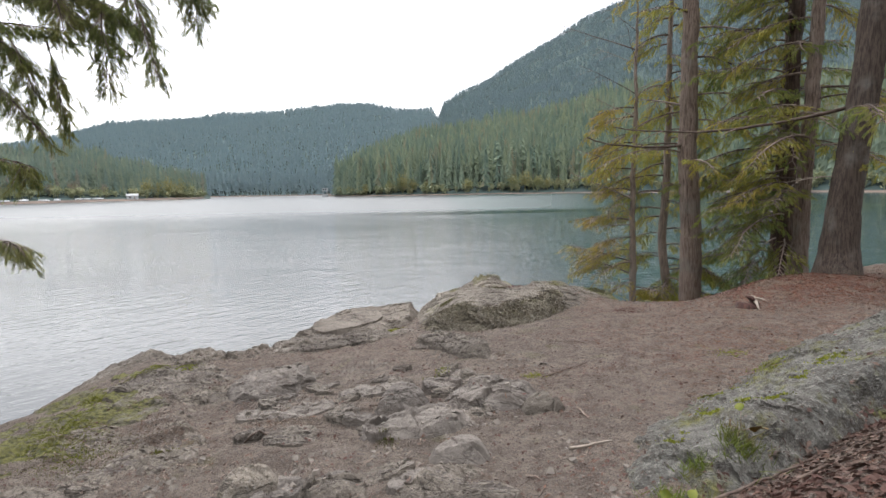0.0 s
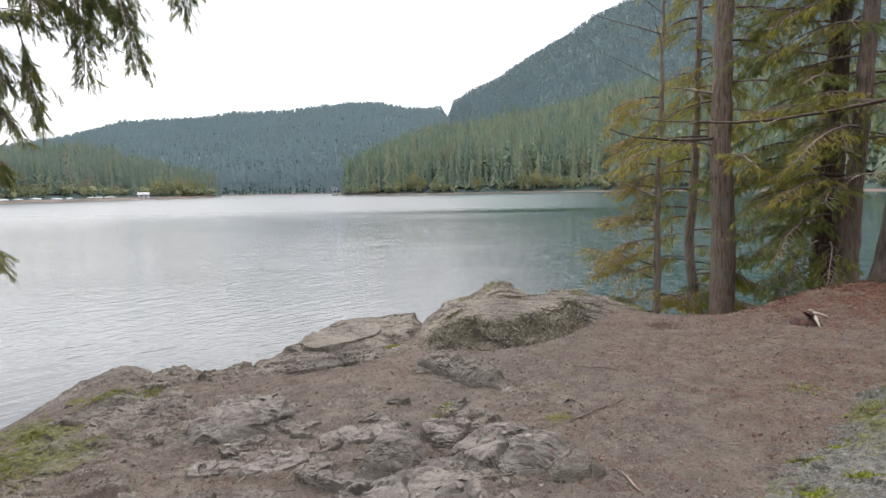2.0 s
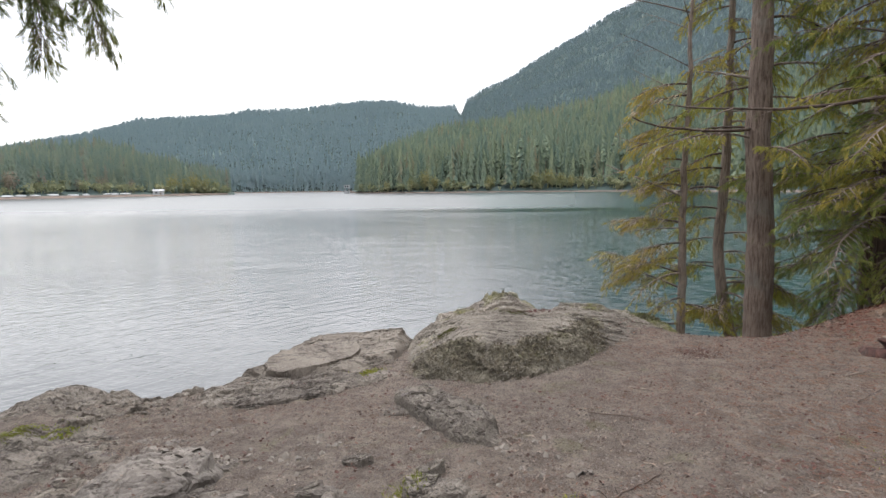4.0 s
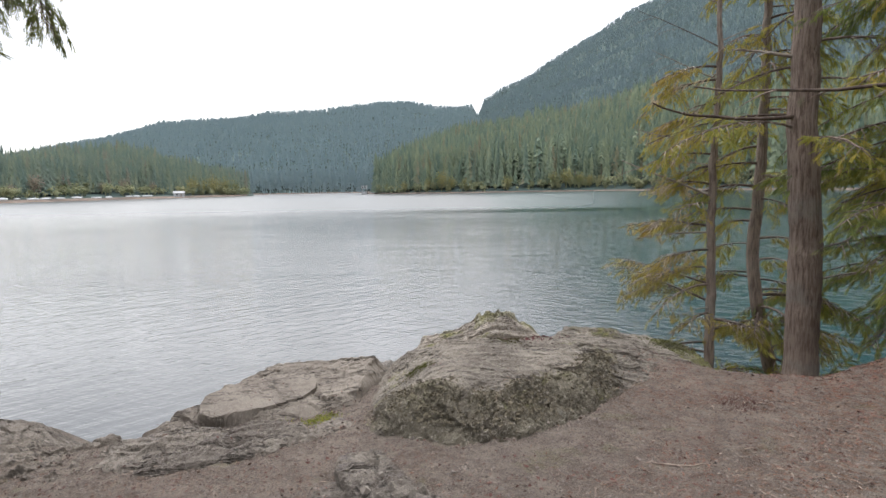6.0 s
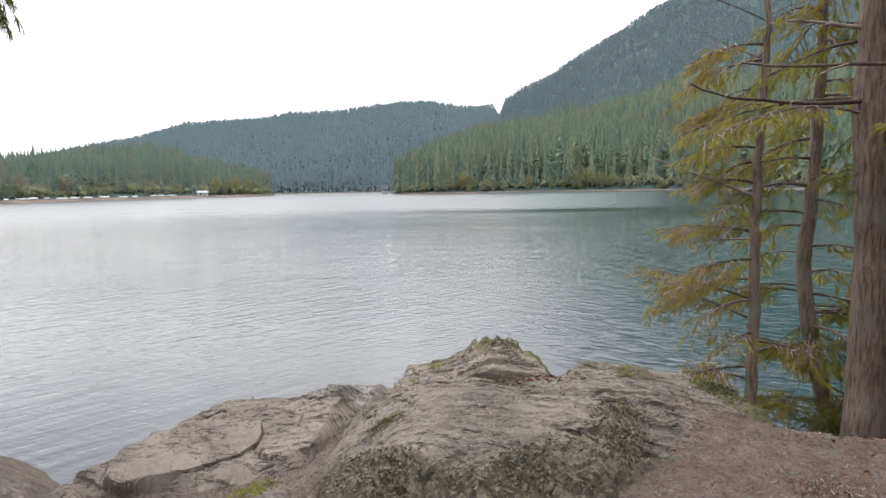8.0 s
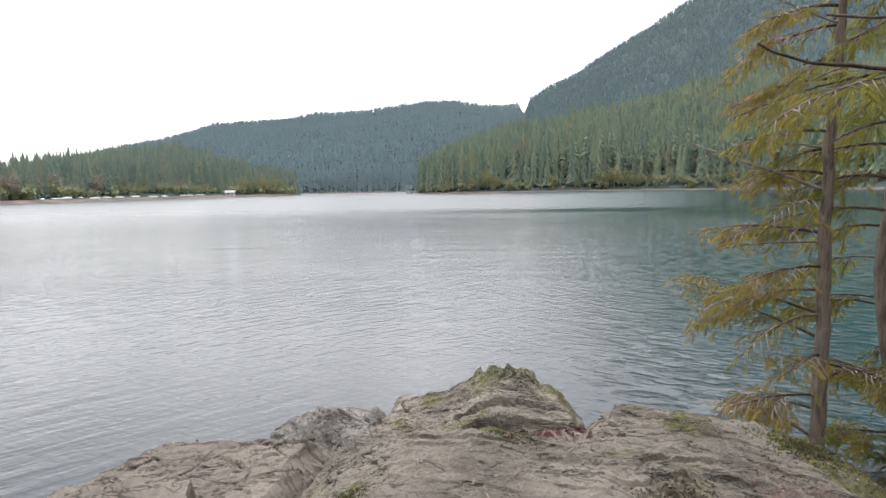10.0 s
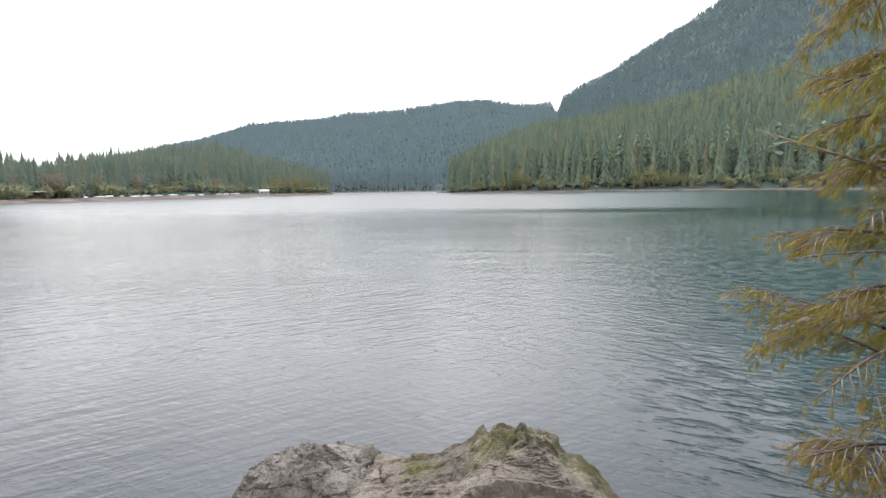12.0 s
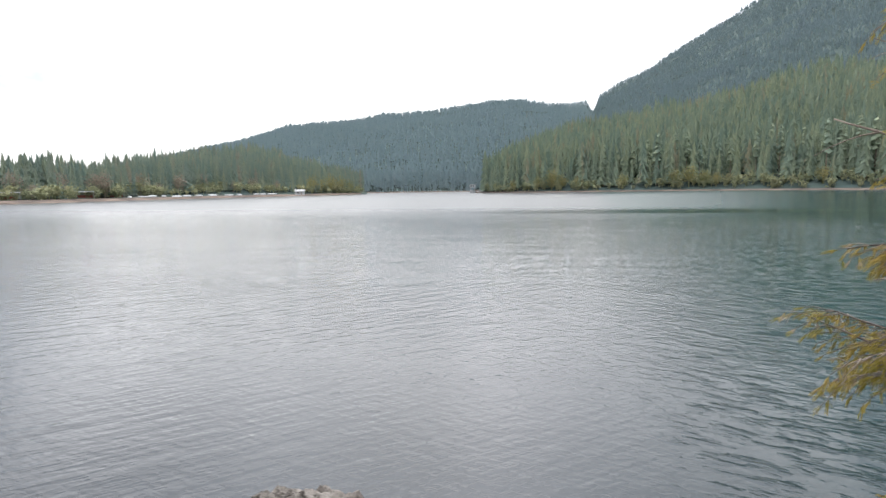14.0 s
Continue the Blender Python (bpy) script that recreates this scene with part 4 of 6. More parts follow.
def conifer_shape(whorls, arms, seed, droop=0.35, bare=0.12, ragged=0.45):
    """A conifer one unit tall: thin stem and tiers of drooping boughs with an uneven outline."""
    rng = np.random.RandomState(seed)
    v, f = [], []
    for k in range(5):
        a, b = 2 * np.pi * k / 5, 2 * np.pi * (k + 1) / 5
        n = len(v)
        v += [(0.012 * np.cos(a), 0.012 * np.sin(a), 0), (0.012 * np.cos(b), 0.012 * np.sin(b), 0), (0, 0, 0.97)]
        f.append((n, n + 1, n + 2))
    for w in range(whorls):
        h0 = bare + (1 - bare) * (w + 0.5 * rng.rand()) / whorls
        reach = 0.13 * (1 - h0) ** 0.7 * (0.75 + 0.5 * rng.rand()) + 0.012
        for k in range(arms):
            if rng.rand() < 0.08:
                continue
            h = min(0.97, h0 + (rng.rand() - 0.5) * 1.6 / whorls)
            a = 2 * np.pi * (k + rng.rand() * 0.8) / arms + w * 1.3
            r = reach * (1 - ragged + 2 * ragged * rng.rand())
            wd = 0.85 * r * np.pi / arms + 0.012
            d = np.array([np.cos(a), np.sin(a)])
            t = np.array([-d[1], d[0]])
            z1 = h - droop * r * (0.7 + 0.6 * rng.rand())
            n = len(v)
            v += [(0, 0, h + 0.035), (*(d * r * 0.6 + t * wd), h - 0.5 * (h - z1)), (*(d * r), z1), (*(d * r * 0.6 - t * wd), h - 0.5 * (h - z1))]
            f += [(n, n + 1, n + 2), (n, n + 2, n + 3)]
    n = len(v)
    v += [(0.008, 0, 0.94), (-0.008, 0.006, 0.94), (0, 0, 1.02)]
    f.append((n, n + 1, n + 2))
    return np.array(v, float), np.array(f)


def cone_shape(tiers, sides, seed, slim=1.0):
    """A fir one unit tall as stacked whorls of pointed boughs, long and short by turns."""
    rng = np.random.RandomState(seed)
    v, f = [], []
    for w in range(tiers):
        z0, z1 = 0.06 + 0.84 * (w + 0.3 * rng.rand()) / tiers, min(1.0, 0.06 + 0.84 * (w + 1.0) / tiers + 0.13)
        r = slim * (0.13 * (1 - w / tiers) ** 0.75 + 0.012)
        n = len(v)
        for k in range(sides):
            a = 2 * np.pi * (k + 0.5 * rng.rand()) / sides + w
            q = r * (0.75 + 0.55 * rng.rand()) * (1.0 if k % 2 else 0.45)
            v.append((q * np.cos(a), q * np.sin(a), z0 - 0.035 * rng.rand() + (0.0 if k % 2 else 0.05)))
        v.append((0, 0, z1))
        f += [(n + k, n + (k + 1) % sides, n + sides) for k in range(sides)]
    return np.array(v, float), np.array(f)


def round_shape(seed, n=280):
    """A broad bare-twigged leaf tree one unit tall: trunk, forks and a haze of small twig tufts."""
    rng = np.random.RandomState(seed)
    pieces = []
    v, f = tube([(0, 0, 0), (0.01, 0, 0.25), (0, 0.01, 0.6)], [0.022, 0.017, 0.008], 5)
    pieces.append((v, quads_to_tris(f)))
    for k in range(7):
        a, e = rng.rand() * 6.28, 0.5 + 0.6 * rng.rand()
        tip = np.array([np.cos(a) * 0.3, np.sin(a) * 0.3, 0.55 + 0.35 * rng.rand()])
        v, f = tube([(0, 0, 0.2 + 0.03 * k), tip * 0.5 + (0, 0, 0.22), tip], [0.01, 0.007, 0.002], 4)
        pieces.append((v, quads_to_tris(f)))
    d = rng.normal(size=(n, 3))
    d /= np.linalg.norm(d, axis=1)[:, None]
    c = d * (0.3 + 0.7 * rng.rand(n, 1)) * (0.3, 0.3, 0.42) * (0.75 + 0.5 * vn(d[:, :1] * 2.2 + 9, d[:, 2:] * 2.2 + d[:, 1:2], seed)) + (0, 0, 0.55)
    tri = np.array([(-0.04, -0.02, 0), (0.05, -0.015, 0.01), (0.01, 0.05, 0.02), (-0.03, 0.03, -0.02)])
    axes = frames_of(rng.normal(size=(n, 3)), rng.normal(size=(n, 3)))
    pieces.append(strewn(tri, np.array([(0, 1, 2), (0, 2, 3)]), c, axes, np.ones((n, 3)) * (0.4 + 0.35 * rng.rand(n, 1)) * (380 / n) ** 0.4))
    return joined(pieces)


def woods(name, label, at, azlo, azhi, slo, shi, count, height, shapes, mat, seed, lean=0.02, flat=True):
    """Trees on a hillside as one far wood."""
    rng = np.random.RandomState(seed)
    a = azlo + (azhi - azlo) * rng.rand(count)
    s = slo + (shi - slo) * rng.rand(count) ** 0.85
    x, y, z = at(a, s)
    clump = 0.8 + 0.4 * vn(x / 25, y / 25, seed)
    hgt = height * clump * (0.65 + 0.6 * rng.rand(count))
    pieces = []
    for k, (pv, pf) in enumerate(shapes):
        sel = np.arange(count) % len(shapes) == k
        n = sel.sum()
        th = rng.rand(n) * 6.283
        c0, s0, o = np.cos(th), np.sin(th), np.zeros(n)
        lx, ly = lean * rng.normal(size=n), lean * rng.normal(size=n)
        axes = np.stack([np.stack([c0, s0, o], -1), np.stack([-s0, c0, o], -1), np.stack([lx, ly, np.ones(n)], -1)], -1)
        size = np.stack([hgt[sel] * (0.8 + 0.5 * rng.rand(n))] * 2 + [hgt[sel]], -1)
        pieces.append(strewn(pv, pf, np.stack([x, y, z - 0.6], -1)[sel], axes, size))
    v, f = joined(pieces)
    tagged(new(name, mesh_of(name, v, f, mat, False)), label, "forest", kind="stuff")


# Distance haze is painted into these two: paler and bluer than real needles.
FOREST_FAR_HAZED = forest_material("hazed_far_fir_wood", (0.222, 0.295, 0.31), (0.265, 0.333, 0.33), (0.24, 0.312, 0.328), 0.009)
FOREST_MTN_HAZED = forest_material("hazed_mountain_fir_wood", (0.178, 0.238, 0.248), (0.215, 0.274, 0.266), (0.195, 0.254, 0.268), 0.008)
# Shore firs are lightened in base colour for the haze over the bay.
FOREST_NEAR_HAZED = forest_material("hazed_shore_fir_wood", (0.17, 0.232, 0.18), (0.3, 0.335, 0.21), (0.25, 0.3, 0.215), 0.02, (0.33, 0.275, 0.175))
FOREST_LEFT_HAZED = forest_material("hazed_bay_fir_wood", (0.185, 0.25, 0.21), (0.29, 0.32, 0.22), (0.24, 0.28, 0.22), 0.03, (0.32, 0.265, 0.2))
BROADLEAF = forest_material("bare_broadleaf_twigs", (0.27, 0.23, 0.19), (0.34, 0.28, 0.22), (0.26, 0.25, 0.16), 0.05)
GOLDLEAF = forest_material("yellow_green_broadleaf", (0.28, 0.27, 0.13), (0.36, 0.32, 0.15), (0.24, 0.27, 0.13), 0.05)
THICKET = forest_material("olive_thicket", (0.27, 0.29, 0.17), (0.38, 0.36, 0.21), (0.27, 0.3, 0.18), 0.05)
FLOOR = plain("forest_floor", (0.05, 0.072, 0.066), 0.95, 0.1, c2=(0.065, 0.088, 0.078), scale=0.05)
SHORE = plain("shore_gravel", (0.07, 0.055, 0.045), 0.95, 0.2, c2=(0.15, 0.115, 0.09), scale=0.12)

far_at = slope("far_hill", "blue-green wooded hill across the lake", [-46, -42, -38, -34, -30.2, -25.3, -20.4, -15.2, -9.7, -6.9, -4, -0.4, 0.25, 1.2, 3],
               [2.5, 3.2, 4.2, 5.08, 6.43, 7.0, 7.58, 7.98, 8.72, 8.74, 8.35, 8.3, 7.3, 6.2, 5.0], [620] * 15, [1350] * 15, 11, FLOOR, 0.75)
mtn_at = slope("mountain", "steep wooded mountain flank beyond the bay", [-1.5, 0.0, 0.5, 0.9, 4.6, 10.1, 15, 18, 24, 32, 45, 60, 75],
               [4, 6.5, 7.9, 8.85, 10.65, 13.8, 15.9, 17.1, 18.7, 19.2, 17.5, 14, 8], [560] * 13, [1750] * 13, 12, FLOOR, 0.95, 160)
pen_at = slope("wooded_headland", "fir-covered headland at the lake narrows", [-10.9, -10, -9.2, -7.6, -6.2, -4.7, -1.8, 1.7, 5.5, 9, 12.6, 16.9, 23, 30, 45, 60, 80],
               [0.3, 1.2, 2.6, 4.0, 5.0, 5.6, 6.4, 6.7, 7.7, 8.0, 8.85, 9.9, 10, 10, 9.5, 9, 8],
               [430, 416, 403, 392, 386, 380, 375, 370, 370, 367, 364, 353, 336, 300, 235, 180, 135],
               [450, 480, 520, 570, 610, 640, 670, 690, 700, 700, 700, 700, 690, 650, 520, 430, 350], 24, FLOOR, 0.85, 160)
left_at = slope("wooded_shore", "low wooded shore across the bay", [-80, -66, -60, -53, -49, -46.3, -43.2, -38, -34.5, -30.8, -27.6, -25.4, -22.4],
                [2.6, 2.6, 2.6, 2.4, 2.6, 2.5, 3.2, 4.1, 4.7, 4.0, 2.8, 1.9, 0.5], [200, 235, 263, 293, 305, 320, 336, 364, 380, 397, 414, 430, 448],
                [420, 460, 490, 520, 530, 540, 570, 610, 640, 640, 620, 580, 490], 19, FLOOR, 0.8)

TALL = conifer_shape(12, 6, 8, 0.45, 0.5)
K1, K2, K3 = cone_shape(3, 4, 1, 1.2), cone_shape(3, 4, 2, 1.0), cone_shape(2, 6, 3, 1.1)
G1, G2, G3 = cone_shape(13, 10, 24), cone_shape(12, 8, 25, 0.85), cone_shape(14, 8, 26, 1.1)
F1, F2, F3 = cone_shape(8, 6, 4), cone_shape(7, 6, 5, 0.85), cone_shape(8, 6, 6, 1.1)
R1, R2 = round_shape(4, 520), round_shape(5, 520)
B1, B2 = round_shape(14, 50), round_shape(15, 50)
woods("far_hill_wood", "dense firs over a distant hill, hazed blue-green", far_at, -45, 1.5, 0.0, 1.06, 21000, 11.5, [K1, K2, K3], FOREST_FAR_HAZED, 31)
woods("mountain_wood", "dense dark firs over a steep mountain", mtn_at, -0.2, 43, 0.08, 1.05, 24000, 13, [K1, K2, K3], FOREST_MTN_HAZED, 32)
woods("headland_wood", "tall green firs over a headland", pen_at, -10.3, 62, 0.02, 0.3, 1700, 25, [G1, G2, G3], FOREST_NEAR_HAZED, 33)
woods("headland_wood", "green firs over the headland's crown", pen_at, -10.3, 48, 0.2, 1.04, 5200, 23, [F1, F2, F3], FOREST_NEAR_HAZED, 233)
woods("headland_wood", "tall green firs along the nearer shore", pen_at, 17, 50, 0.012, 0.6, 1100, 24, [F1, F2, F3], FOREST_NEAR_HAZED, 133)
woods("bay_shore_wood", "green firs along a low shore", left_at, -66, -22.8, 0.2, 1.04, 3300, 18, [F1, F2, F3], FOREST_LEFT_HAZED, 34)
woods("headland_thicket", "yellow-green young growth along the headland shore", pen_at, -10.2, 45, 0.003, 0.03, 260, 7, [B1, B2], THICKET, 37)
woods("far_shore_wood", "dark young firs along the far shore", far_at, -27, -8, -0.004, 0.05, 900, 13, [K1, K2, K3], FOREST_FAR_HAZED, 39)
woods("bay_thicket", "olive young growth behind the beach", left_at, -62, -23, 0.018, 0.1, 260, 8, [B1, B2], THICKET, 38)
woods("bay_shore_wood", "green firs behind the beach", left_at, -64, -23.5, 0.05, 0.22, 560, 18, [G1, G2, G3], FOREST_LEFT_HAZED, 40)


def far_tree(name, label, trunk_c, crown_mat, shape, group):
    """A far tree as a thing: base, stem and crown."""
    base = new(name)
    tagged(base, label, "tree", group)
    v, f = tube([(0, 0, -0.02), (0.004, 0, 0.3), (0, 0.004, 0.8)], [0.016, 0.012, 0.003], 6)
    part("trunk", mesh_of("trunk", v, quads_to_tris(f), trunk_c), base)
    part("crown", mesh_of("crown", shape[0], shape[1], crown_mat, False), base)
    return base


PALE_STEM = plain("pale_fir_stem", (0.3, 0.26, 0.2), 0.9, c2=(0.18, 0.15, 0.11), scale=0.8)


def stand(at, made, spots, seed):
    rng = np.random.RandomState(seed)
    for k, (a, s, h) in enumerate(spots):
        x, y, z = (float(q) for q in at(np.array([a]), np.array([s])) for q in q)
        if k == 0:
            ob = made
        else:
            ob = copy_thing(made, Matrix())
        w = h * (0.85 + 0.4 * rng.rand())
        ob.matrix_basis = Matrix.Translation((x, y, z - 0.3)) @ Matrix.Rotation(rng.rand() * 6.28, 4, "Z") @ Matrix.Diagonal((w, w, h, 1))


rng = np.random.RandomState(77)
firs = [far_tree("fir_tree", "green fir tree at the headland's waterline", PALE_STEM, FOREST_NEAR_HAZED, c, "firs on the headland shore") for c in (G1, G2)]
for n, ob in enumerate(firs):
    stand(pen_at, ob, [(-9.6 + 34 * (k + rng.rand() * 0.8) / 26, 0.02 + 0.035 * rng.rand(), 15 + 12 * rng.rand()) for k in range(26)], 5 + n)
talls = far_tree("fir_tree", "tall bare-stemmed fir at the forest edge", PALE_STEM, FOREST_NEAR_HAZED, TALL, "firs on the headland shore")
stand(pen_at, talls, [(-2 + 26 * (k + rng.rand() * 0.7) / 20, 0.025 + 0.03 * rng.rand(), 25 + 7 * rng.rand()) for k in range(20)], 8)
golds = far_tree("broadleaf_tree", "yellow-green broadleaf tree on the headland shore", PALE_STEM, GOLDLEAF, R1, "broadleaf trees on the headland shore")
stand(pen_at, golds, [(a, 0.015, h) for a, h in ((-9.2, 8), (-7.4, 9), (-5.0, 10), (-3.6, 15), (-2.6, 11), (-1.2, 9), (3.2, 10), (7.8, 12), (9.1, 14), (10.4, 11), (11.4, 9), (19.5, 10))], 9)
golds2 = far_tree("broadleaf_tree", "yellow-green broadleaf tree on a low point", PALE_STEM, GOLDLEAF, R2, "broadleaf trees on the low point")
stand(left_at, golds2, [(-23.3, 0.1, 8), (-24.1, 0.05, 12), (-25.0, 0.06, 15), (-26.0, 0.05, 16), (-26.9, 0.06, 13), (-27.8, 0.05, 14)], 10)
bares = far_tree("broadleaf_tree", "bare brown broadleaf tree by the beach", PALE_STEM, BROADLEAF, R1, "bare trees by the beach")
stand(left_at, bares, [(-31.2, 0.05, 9), (-33.5, 0.06, 10), (-35.2, 0.05, 8), (-37.8, 0.07, 13), (-39.9, 0.06, 13), (-41.5, 0.06, 8), (-43.2, 0.08, 14), (-45.7, 0.04, 15), (-46.6, 0.06, 14),
                       (-49.0, 0.08, 14), (-50.8, 0.05, 8), (-52.0, 0.08, 14), (-53.6, 0.06, 13), (-54.6, 0.1, 14)], 11)


def strip(name, label, at, azlo, azhi, s0, s1, mat, lift):
    """A beach along a far shore, with a low front edge."""
    n = 90
    A, S = np.meshgrid(np.linspace(azlo, azhi, n), np.array([s0 - 0.012, s0, 0.5 * (s0 + s1), s1]))
    x, y, z = at(A, S)
    wav = 0.35 * fbm(x / 9, y / 9, 3, 3)
    z = np.stack([np.full(n, WATER - 0.6), np.full(n, WATER + 0.25) + wav[1], np.full(n, WATER + lift * 0.6) + wav[2], np.full(n, WATER + lift)])
    tagged(new(name, mesh_of(name, np.stack([x, y, z], -1).reshape(-1, 3), grid_faces(n, 4), mat)), label, "beach", kind="structure")


strip("beach_bay", "pale gravel beach under the trees", left_at, -62, -23, -0.05, 0.015, SHORE, 1.4)
strip("beach_headland", "rusty gravel shoreline of the headland", pen_at, -11.3, 40, -0.02, 0.006, SHORE, 0.8)
strip("beach_far", "thin far shoreline of gravel", far_at, -26, -8, -0.02, 0.012, SHORE, 1.6)

# ---- behind, unseen: land the point belongs to, added to block rear sky light ----
rear_at = slope("rear_hill", "unseen wooded slope added behind the point", [96, 120, 150, 180, 210, 240, 262], [9, 12, 14, 15, 14, 12, 9], [60, 45, 26, 20, 26, 45, 60], [260] * 7, 18, FLOOR, 0.8)
woods("rear_wood", "unseen dark firs added on the slope behind", rear_at, 98, 260, 0.02, 1.0, 700, 21, [K1, K2, K3], FOREST_MTN_HAZED, 36)

# ---- things on the far shores ----
def box_v(cx, cy, cz, sx, sy, sz):
    bm = bmesh.new()
    bmesh.ops.create_cube(bm, size=1)
    bmesh.ops.scale(bm, vec=(sx, sy, sz), verts=bm.verts)
    bmesh.ops.translate(bm, vec=(cx, cy, cz), verts=bm.verts)
    return bm


def bm_part(name, bms, mat, parent, bevel=0.0, label=""):
    me = bpy.data.meshes.new(name)
    out = bmesh.new()
    for b in bms:
        tmp = bpy.data.meshes.new("t")
        if bevel:
            bmesh.ops.bevel(b, geom=b.edges[:], offset=bevel, segments=1, affect="EDGES")
        b.to_mesh(tmp)
        b.free()
        out.from_mesh(tmp)
        bpy.data.meshes.remove(tmp)
    out.to_mesh(me)
    out.free()
    me.materials.append(mat)
    return part(name, me, parent, label)


def polar(a, r, z=WATER):
    return HUB[0] + r * math.sin(radians(a)), HUB[1] + r * math.cos(radians(a)), z


CONCRETE = plain("weathered_concrete", (0.3, 0.3, 0.29), 0.9, c2=(0.42, 0.42, 0.41), scale=0.8)
WHITE = plain("white_paint", (0.55, 0.56, 0.56), 0.7, c2=(0.45, 0.46, 0.46), scale=1.2)
WINDOW = plain("dark_glass", (0.03, 0.035, 0.04), 0.15, 0.5, scale=3)
PLANK = plain("grey_plank", (0.25, 0.23, 0.2), 0.85, c2=(0.36, 0.34, 0.31), scale=2)
HULL_RED = plain("dull_red_hull", (0.35, 0.12, 0.08), 0.5, c2=(0.28, 0.1, 0.07), scale=2)


def intake_tower():
    base = tagged(new("intake_tower"), "small pale square tower standing in shallow water", "tower")
    base.location = polar(-11.55, 392)
    bm_part("pier", [box_v(0, 0, 0.7, 3.4, 3.4, 2.6)], CONCRETE, base, 0.15)
    for sx in (-1.4, 1.4):
        for sy in (-1.4, 1.4):
            bm_part("post", [box_v(sx, sy, 3.0, 0.35, 0.35, 2.2)], CONCRETE, base, 0.05)
    bm_part("cabin", [box_v(0, 0, 5.0, 3.6, 3.6, 1.9)], WHITE, base, 0.08)
    bm_part("roof", [box_v(0, 0, 6.1, 4.2, 4.2, 0.3)], CONCRETE, base, 0.06)
    for sx in (-0.8, 0.8):
        bm_part("window", [box_v(sx, -1.82, 5.1, 0.8, 0.06, 0.9)], WINDOW, base)


def hut():
    base = tagged(new("boat_hut"), "low white hut on the beach", "hut")
    x, y, z = (float(q[0]) for q in left_at(np.array([-29.0]), np.array([0.0])))
    base.location = (x, y, WATER + 0.9)
    base.rotation_euler = (0, 0, radians(30))
    bm_part("wall", [box_v(0, 0, 1.1, 6.5, 4.2, 2.4)], WHITE, base, 0.05)
    bm = box_v(0, 0, 3.0, 7.1, 4.9, 1.4)
    for vert in bm.verts:
        if vert.co.z > 3:
            vert.co.y *= 0.04
    bm_part("roof", [bm], CONCRETE, base)
    bm_part("door", [box_v(1.2, -2.13, 0.95, 1.0, 0.08, 2.0)], PLANK, base)
    win = bm_part("window", [box_v(-1.3, -2.13, 1.4, 1.2, 0.08, 0.8)], WINDOW, base)
    bm_part("frame", [box_v(-1.3, -2.15, 1.83, 1.36, 0.12, 0.1), box_v(-1.3, -2.15, 0.97, 1.36, 0.12, 0.1)], PLANK, win)


def boat(mat, label):
    base = tagged(new("rowing_boat"), label, "boat", "boats drawn up on the beach")
    v = []
    n, m = 15, 9
    for i in range(n):
        s = 2 * i / (n - 1) - 1
        w, h = 0.75 * (1 - abs(s) ** 2.6) + 0.02, 0.55 * (1 - 0.25 * s * s)
        for j in range(m):
            q = math.pi * j / (m - 1)
            v.append((2.3 * s, w * math.cos(q), h * math.sin(q)))
    me = mesh_of("hull", v, grid_faces(m, n), mat)
    part("hull", me, base)
    kv, kf = tube([(-2.1, 0, 0.43), (0, 0, 0.57), (2.1, 0, 0.43)], [0.05, 0.06, 0.05], 6)
    part("keel", mesh_of("keel", kv, quads_to_tris(kf), PLANK), base)
    return base


intake_tower()
hut()
rng = np.random.RandomState(12)
first = boat(WHITE, "white upturned boat on the gravel beach")
spots = [(-31.5 - 0.78 * k - 0.9 * rng.rand(), 0.006 + 0.014 * rng.rand()) for k in range(16)]
for k, (a, s) in enumerate(spots):
    x, y, z = (float(q[0]) for q in left_at(np.array([a]), np.array([s])))
    m = Matrix.Translation((x, y, WATER + 1.1 + 30 * s)) @ Matrix.Rotation(rng.rand() * 3.1, 4, "Z") @ Matrix.Diagonal((0.8 + 0.7 * rng.rand(), 1.1, 0.8 + 0.9 * rng.rand(), 1))
    ob = first if k == 0 else copy_thing(first, Matrix())
    ob.matrix_basis = m


def shelter(a, w, label):
    base = tagged(new("picnic_shelter"), label, "shelter", "shelters along the beach")
    x, y, z = (float(q[0]) for q in left_at(np.array([a]), np.array([0.045])))
    base.location = (x, y, WATER + 1.9)
    base.rotation_euler = (0, 0, radians(-a))
    bm_part("roof", [box_v(0, 0, 2.9, w, 4, 0.35)], WHITE, base, 0.05, "pale flat roof")
    for sx in (-0.47, 0.47):
        for sy in (-1.7, 1.7):
            bm_part("post", [box_v(sx * w, sy, 1.2, 0.25, 0.25, 3.2)], PLANK, base)
    bm_part("counter", [box_v(0, 0.8, 0.6, w * 0.8, 0.7, 1.2)], HULL_RED, base)


shelter(-45.0, 9, "pale flat-roofed shelter behind the beach")
shelter(-47.2, 8, "pale flat-roofed shelter under bare trees")
shelter(-52.5, 10, "long pale shelter at the wood's edge")

# ---- cedars on the point ----


